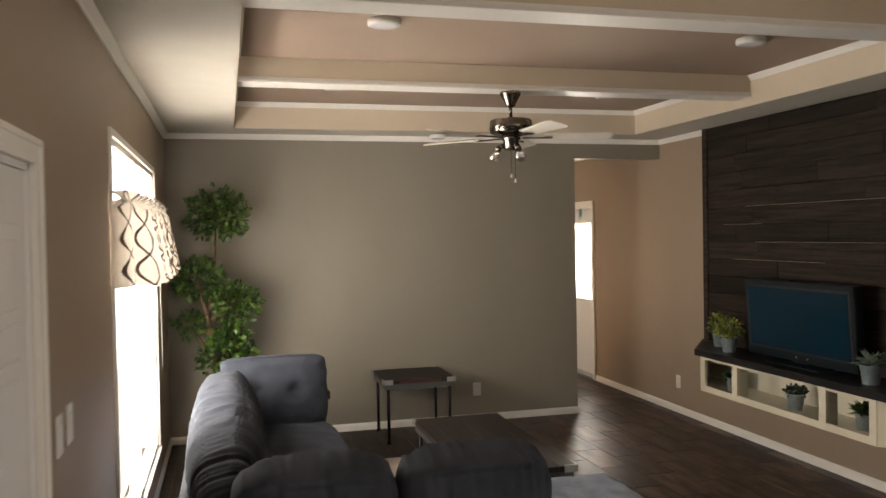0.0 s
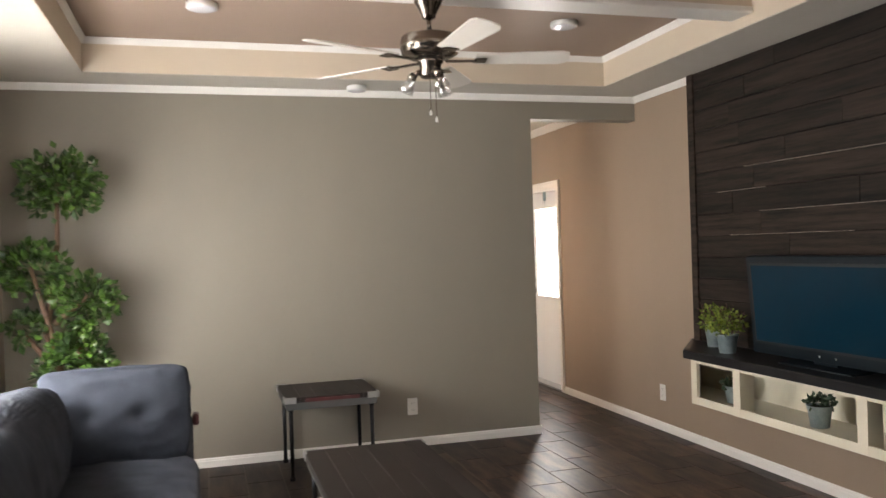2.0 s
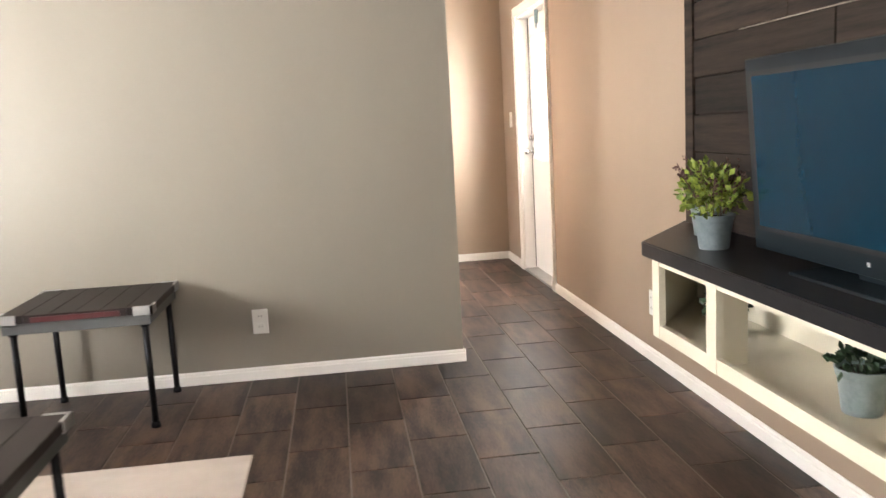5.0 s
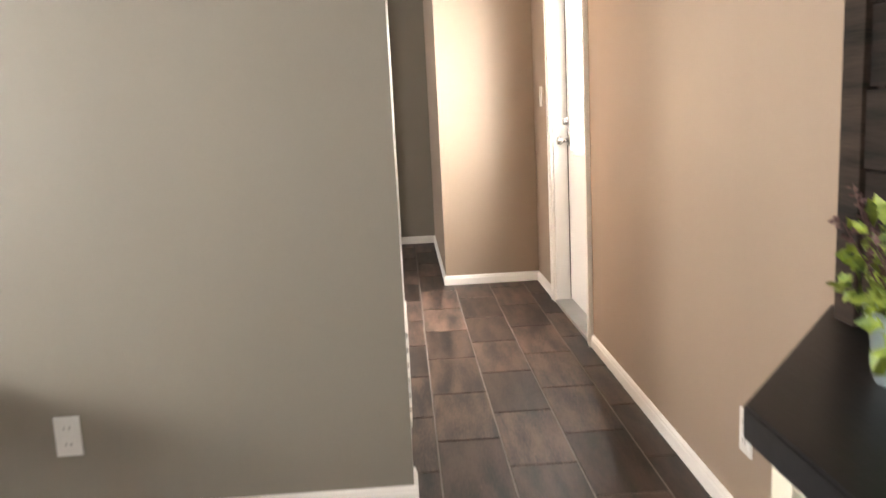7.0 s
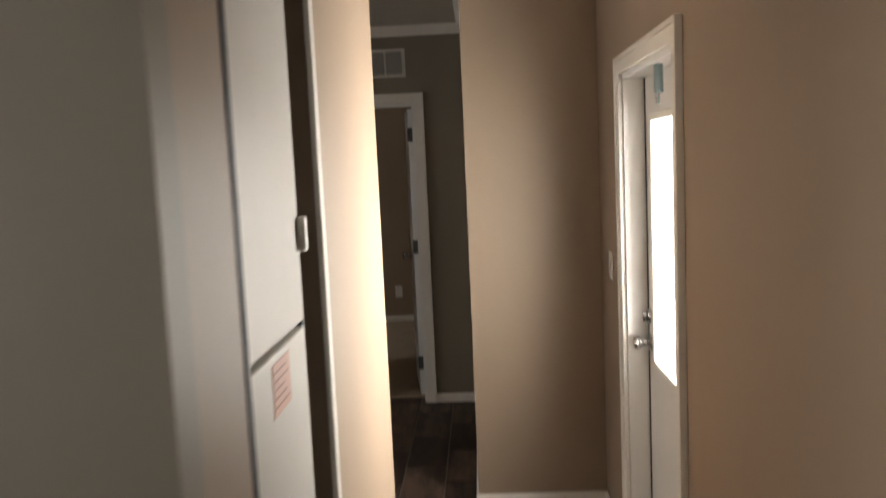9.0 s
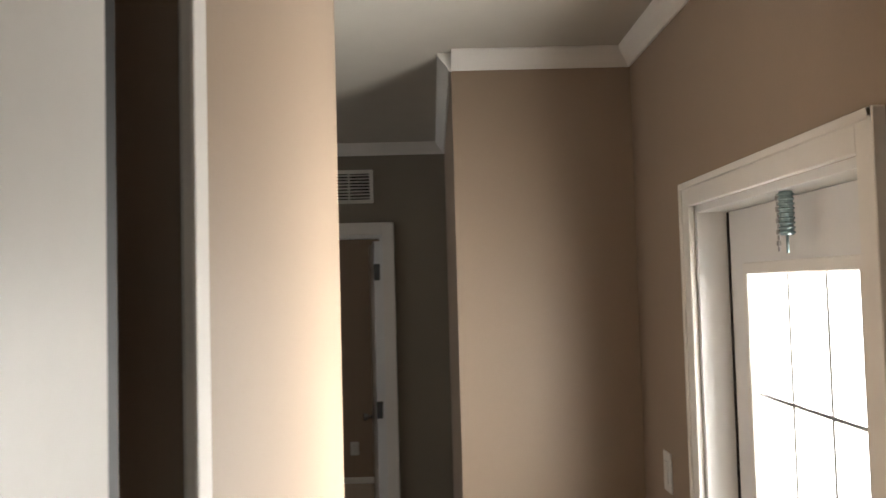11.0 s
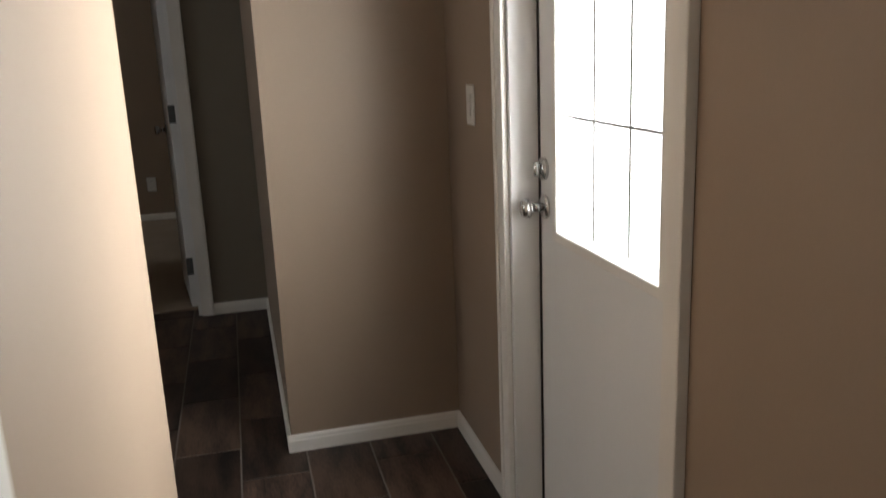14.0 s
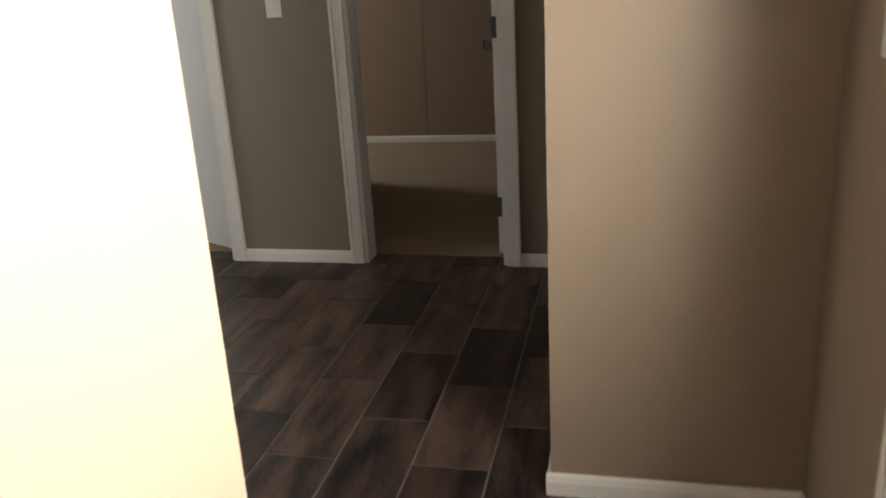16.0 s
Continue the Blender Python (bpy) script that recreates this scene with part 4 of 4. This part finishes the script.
for k in range(5):
    a = radians(-12.5 + 72 * k)
    turn = Matrix.Rotation(a, 4, "Z")
    bm = bmesh.new()
    box(bm, 0.07, 0.22, -0.014, 0.014, 2.158, 2.166, 0.003, 1)
    box(bm, 0.20, 0.26, -0.04, 0.04, 2.160, 2.166, 0.003, 1)
    bm.transform(turn)
    arm = part("blade_arm", bm, NICKEL, fan)
    bm = bmesh.new()
    outline = [(0.21, -0.048), (0.60, -0.066), (0.635, -0.05), (0.645, 0.0), (0.635, 0.05), (0.60, 0.066), (0.21, 0.048)]
    prism(bm, outline, -0.003, 0.003)
    bm.transform(turn @ Matrix.Translation((0, 0, 2.172)) @ Matrix.Rotation(radians(-12), 4, "X"))
    part("blade", bm, BLADE, fan)
for k in range(3):
    a = radians(40 + 120 * k)
    d = Vector((math.cos(a), math.sin(a), 0))
    bm = bmesh.new()
    tube(bm, d * 0.04 + Vector((0, 0, 2.12)), d * 0.075 + Vector((0, 0, 2.105)), 0.012, 0.016, 12)
    tube(bm, d * 0.075 + Vector((0, 0, 2.11)), d * 0.088 + Vector((0, 0, 2.085)), 0.018, 0.022, 14)
    part("lamp_holder", bm, NICKEL, fan, "", True)
    bm = bmesh.new()
    tube(bm, d * 0.088 + Vector((0, 0, 2.085)), d * 0.118 + Vector((0, 0, 2.025)), 0.018, 0.036, 18)
    part("lamp_shade", bm, BELL, fan, "clear glass bell shade", True)
for x, z in ((-0.012, 1.915), (0.014, 1.885)):
    bm = bmesh.new()
    tube(bm, (x, -0.03, z + 0.02), (x, -0.03, 2.09), 0.0018, n=6)
    part("pull_chain", bm, NICKEL, fan)
    bm = bmesh.new()
    lathe(bm, [(0.002, z + 0.022), (0.007, z + 0.008), (0.007, z), (0.002, z - 0.004)], 10, (x, -0.03, 0))
    part("pull_knob", bm, PLASTIC, fan, "white pull knob", True)


def puck(name, at, label, category, group, r=0.078):
    ob = thing(name, label, category, pose(*at), group)
    bm = bmesh.new()
    lathe(bm, [(r * 0.75, -0.034), (r * 0.88, -0.032), (r * 0.93, -0.026)], 28)
    part("lens", bm, FROST, ob, "", True)
    bm = bmesh.new()
    lathe(bm, [(r * 0.93, -0.030), (r, -0.026), (r * 1.02, -0.012), (r * 0.98, -0.0005)], 28)
    part("ring", bm, PLASTIC, ob, "", True)


for x in (0.71, 2.72):
    for y in (5.20, 3.47, 1.9):
        puck("ceiling_light", (x, y, TRAY), "round white ceiling light, switched off, in the tray", "ceiling light", "lights of the tray ceiling")
puck("smoke_alarm", (1.68, 6.19, CEIL), "round white smoke alarm near the accent wall", "smoke alarm", "", 0.066)

# ---- outlets, switches, vent ----


def plate(name, label, category, m, kind):
    """A wall plate 70 by 115 mm; its face looks along its own -y."""
    ob = thing(name, label, category, m)
    bm = bmesh.new()
    box(bm, -0.036, 0.036, -0.006, 0, -0.058, 0.058, 0.003, 2)
    part("cover", bm, PLASTIC, ob)
    if kind == "outlet":
        for z in (-0.024, 0.024):
            bm = bmesh.new()
            box(bm, -0.017, 0.017, -0.008, -0.006, z - 0.015, z + 0.015, 0.0007, 1)
            rec = part("receptacle", bm, PLASTIC, ob)
            boxes("slot", SLOT, [(-0.008, -0.006, -0.0085, -0.008, z - 0.004, z + 0.006), (0.006, 0.008, -0.0085, -0.008, z - 0.004, z + 0.006)], rec)
    else:
        bm = bmesh.new()
        box(bm, -0.015, 0.015, -0.010, -0.006, -0.032, 0.032, 0.001, 1)
        part("rocker", bm, PLASTIC, ob)
    return ob


plate("wall_outlet", "white duplex outlet on the olive wall", "outlet", pose(2.032, YN, 0.277), "outlet")
plate("wall_outlet", "white duplex outlet on the tan wall", "outlet", pose(XE, 6.073, 0.276, 0, 0, -90), "outlet")
plate("light_switch", "white light switch beside the side door", "switch", pose(XE, 8.945, 1.15, 0, 0, -90), "switch")
plate("light_switch", "white light switch by the front door", "switch", pose(XW, 2.085, 1.09, 0, 0, 90), "switch")
plate("light_switch", "white light switch by the front door", "switch", pose(XW, 2.235, 1.09, 0, 0, 90), "switch")
plate("wall_outlet", "white outlet on the back room wall", "outlet", pose(2.43, 13.75, 0.31, 0, 0, 0), "outlet")
plate("light_switch", "white switch between the corridor doorways", "switch", pose(1.894, YB, 1.19), "switch")

vent = thing("wall_vent", "white return air vent above the back doorway", "vent")
boxes("frame", WHITE, [(2.585, 2.845, YB - 0.010, YB, 2.163, 2.183), (2.585, 2.845, YB - 0.010, YB, 2.323, 2.343), (2.585, 2.605, YB - 0.010, YB, 2.183, 2.323), (2.825, 2.845, YB - 0.010, YB, 2.183, 2.323), (2.71, 2.72, YB - 0.010, YB, 2.183, 2.323)], vent)
boxes("backing", SLOT, [(2.605, 2.825, YB - 0.003, YB - 0.0005, 2.183, 2.323)], vent)
for k in range(8):
    bm = bmesh.new()
    box(bm, 2.605, 2.825, -0.007, 0.007, -0.001, 0.001)
    bm.transform(Matrix.Translation((0, YB - 0.0085, 2.194 + k * 0.017)) @ Matrix.Rotation(radians(40), 4, "X"))
    part("slat", bm, WHITE, vent)

# ---- furnace in the hall closet ----
structure(boxes("trim_closet", TAN, [(XH, XH + 0.010, 6.43, CL0, 0, 2.16), (XH, XH + 0.010, CL0, 7.208, 2.1, 2.16)], bevel=0.003), "tan flat trim round the closet", "trim")
structure(boxes("trim_closet_side", WHITE, [(XH, XH + 0.012, 7.170, 7.208, 0.06, 2.1)], bevel=0.003), "pale closet corner trim", "trim")
fur = thing("furnace", "white metal furnace panels with pink label in closet", "furnace")
bm = bmesh.new()
box(bm, XH - 0.62, XH - 0.03, CL0 + 0.02, 7.075, 0, 2.02, 0.006, 2)
part("cabinet", bm, PANEL, fur)
for z0, z1 in ((1.325, 2.02), (0.62, 1.315)):
    bm = bmesh.new()
    box(bm, XH - 0.03, XH - 0.012, CL0 + 0.02, 7.068, z0, z1, 0.006, 3)
    part("panel", bm, PANEL, fur)
bm = bmesh.new()
box(bm, XH - 0.03, XH + 0.012, CL0 + 0.02, 7.175, 0.02, 0.60, 0.008, 3)
low = part("base_panel", bm, PANEL, fur)
for k in range(7):
    boxes("louver", PANEL, [(XH + 0.012, XH + 0.018, CL0 + 0.08, 7.12, 0.10 + k * 0.05, 0.118 + k * 0.05)], low)
# black strips for the dark lines at both edges of the panels
boxes("edge_gasket", SLOT, [(XH - 0.03, XH + 0.012, CL0 + 0.001, CL0 + 0.019, 0.02, 2.02)], fur, "black strip along the panel edge")
boxes("edge_gasket", SLOT, [(XH - 0.06, XH - 0.02, 7.078, 7.10, 0.62, 2.02)], fur, "black strip along the panel edge")
lab = boxes("label", PINK, [(XH - 0.0125, XH - 0.0105, 6.815, 6.928, 1.215, 1.300)], fur, "pink printed warning label")
for k in range(5):
    boxes("text_bar", INK, [(XH - 0.0106, XH - 0.0098, 6.825, 6.915 - 0.015 * (k % 3), 1.228 + k * 0.014, 1.231 + k * 0.014)], lab)
bm = bmesh.new()
box(bm, XH - 0.012, XH + 0.004, 7.05, 7.075, 1.455, 1.52, 0.005, 3)
part("latch", bm, PLASTIC, fur, "small white latch")

# ---- floor tiles ----
TW, TL = 0.2175, 0.457
fl = bpy.data.objects["floor"]


def tile_mesh(name, length):
    bm = bmesh.new()
    box(bm, 0.0026, TW - 0.0026, 0.0026, length - 0.0026, -0.006, 0.0)
    es = [e for e in bm.edges if all(v.co.z > -0.001 for v in e.verts)]
    bmesh.ops.bevel(bm, geom=es, offset=0.0012, segments=1, affect="EDGES")
    return mesh_of(name, bm, TILE)


whole = tile_mesh("tile", TL)
spots = []
c0 = math.floor((XW - 3.06) / TW)
for c in range(c0, 5):
    x = 3.06 + c * TW
    start = 6.785 + (0.5 * TL if c % 2 else 0.0)
    k0 = math.floor((YS - start) / TL)
    for k in range(k0, 12):
        y = start + k * TL
        if y > YB + 0.1 or x > XE or (x + TW < XH - T and YN + T < y and y + TL < YC - T):
            continue
        spots.append((x, y))
near = [s for s in spots if s[1] > 2.6 and s[0] > 1.2 and s[1] < 11]
near = near[:300]
chosen = set(near)
for x, y in near:
    t = new("tile", whole)
    t.location = (x, y, 0)
    t.parent = fl
rest = [s for s in spots if s not in chosen]
verts, faces = [], []
for x, y in rest:
    a, b, c, d = x + 0.0022, x + TW - 0.0022, y + 0.0022, y + TL - 0.0022
    n = len(verts)
    verts += [(a, c, -0.006), (b, c, -0.006), (b, d, -0.006), (a, d, -0.006), (a, c, 0), (b, c, 0), (b, d, 0), (a, d, 0)]
    faces += [(n + 4, n + 5, n + 6, n + 7), (n, n + 1, n + 5, n + 4), (n + 1, n + 2, n + 6, n + 5), (n + 2, n + 3, n + 7, n + 6), (n + 3, n, n + 4, n + 7)]
me = bpy.data.meshes.new("tiles")
me.from_pydata(verts, [], faces)
me.materials.append(TILE)
more = new("tiles", me)
more.parent = fl
tagged(more, kind="stuff")
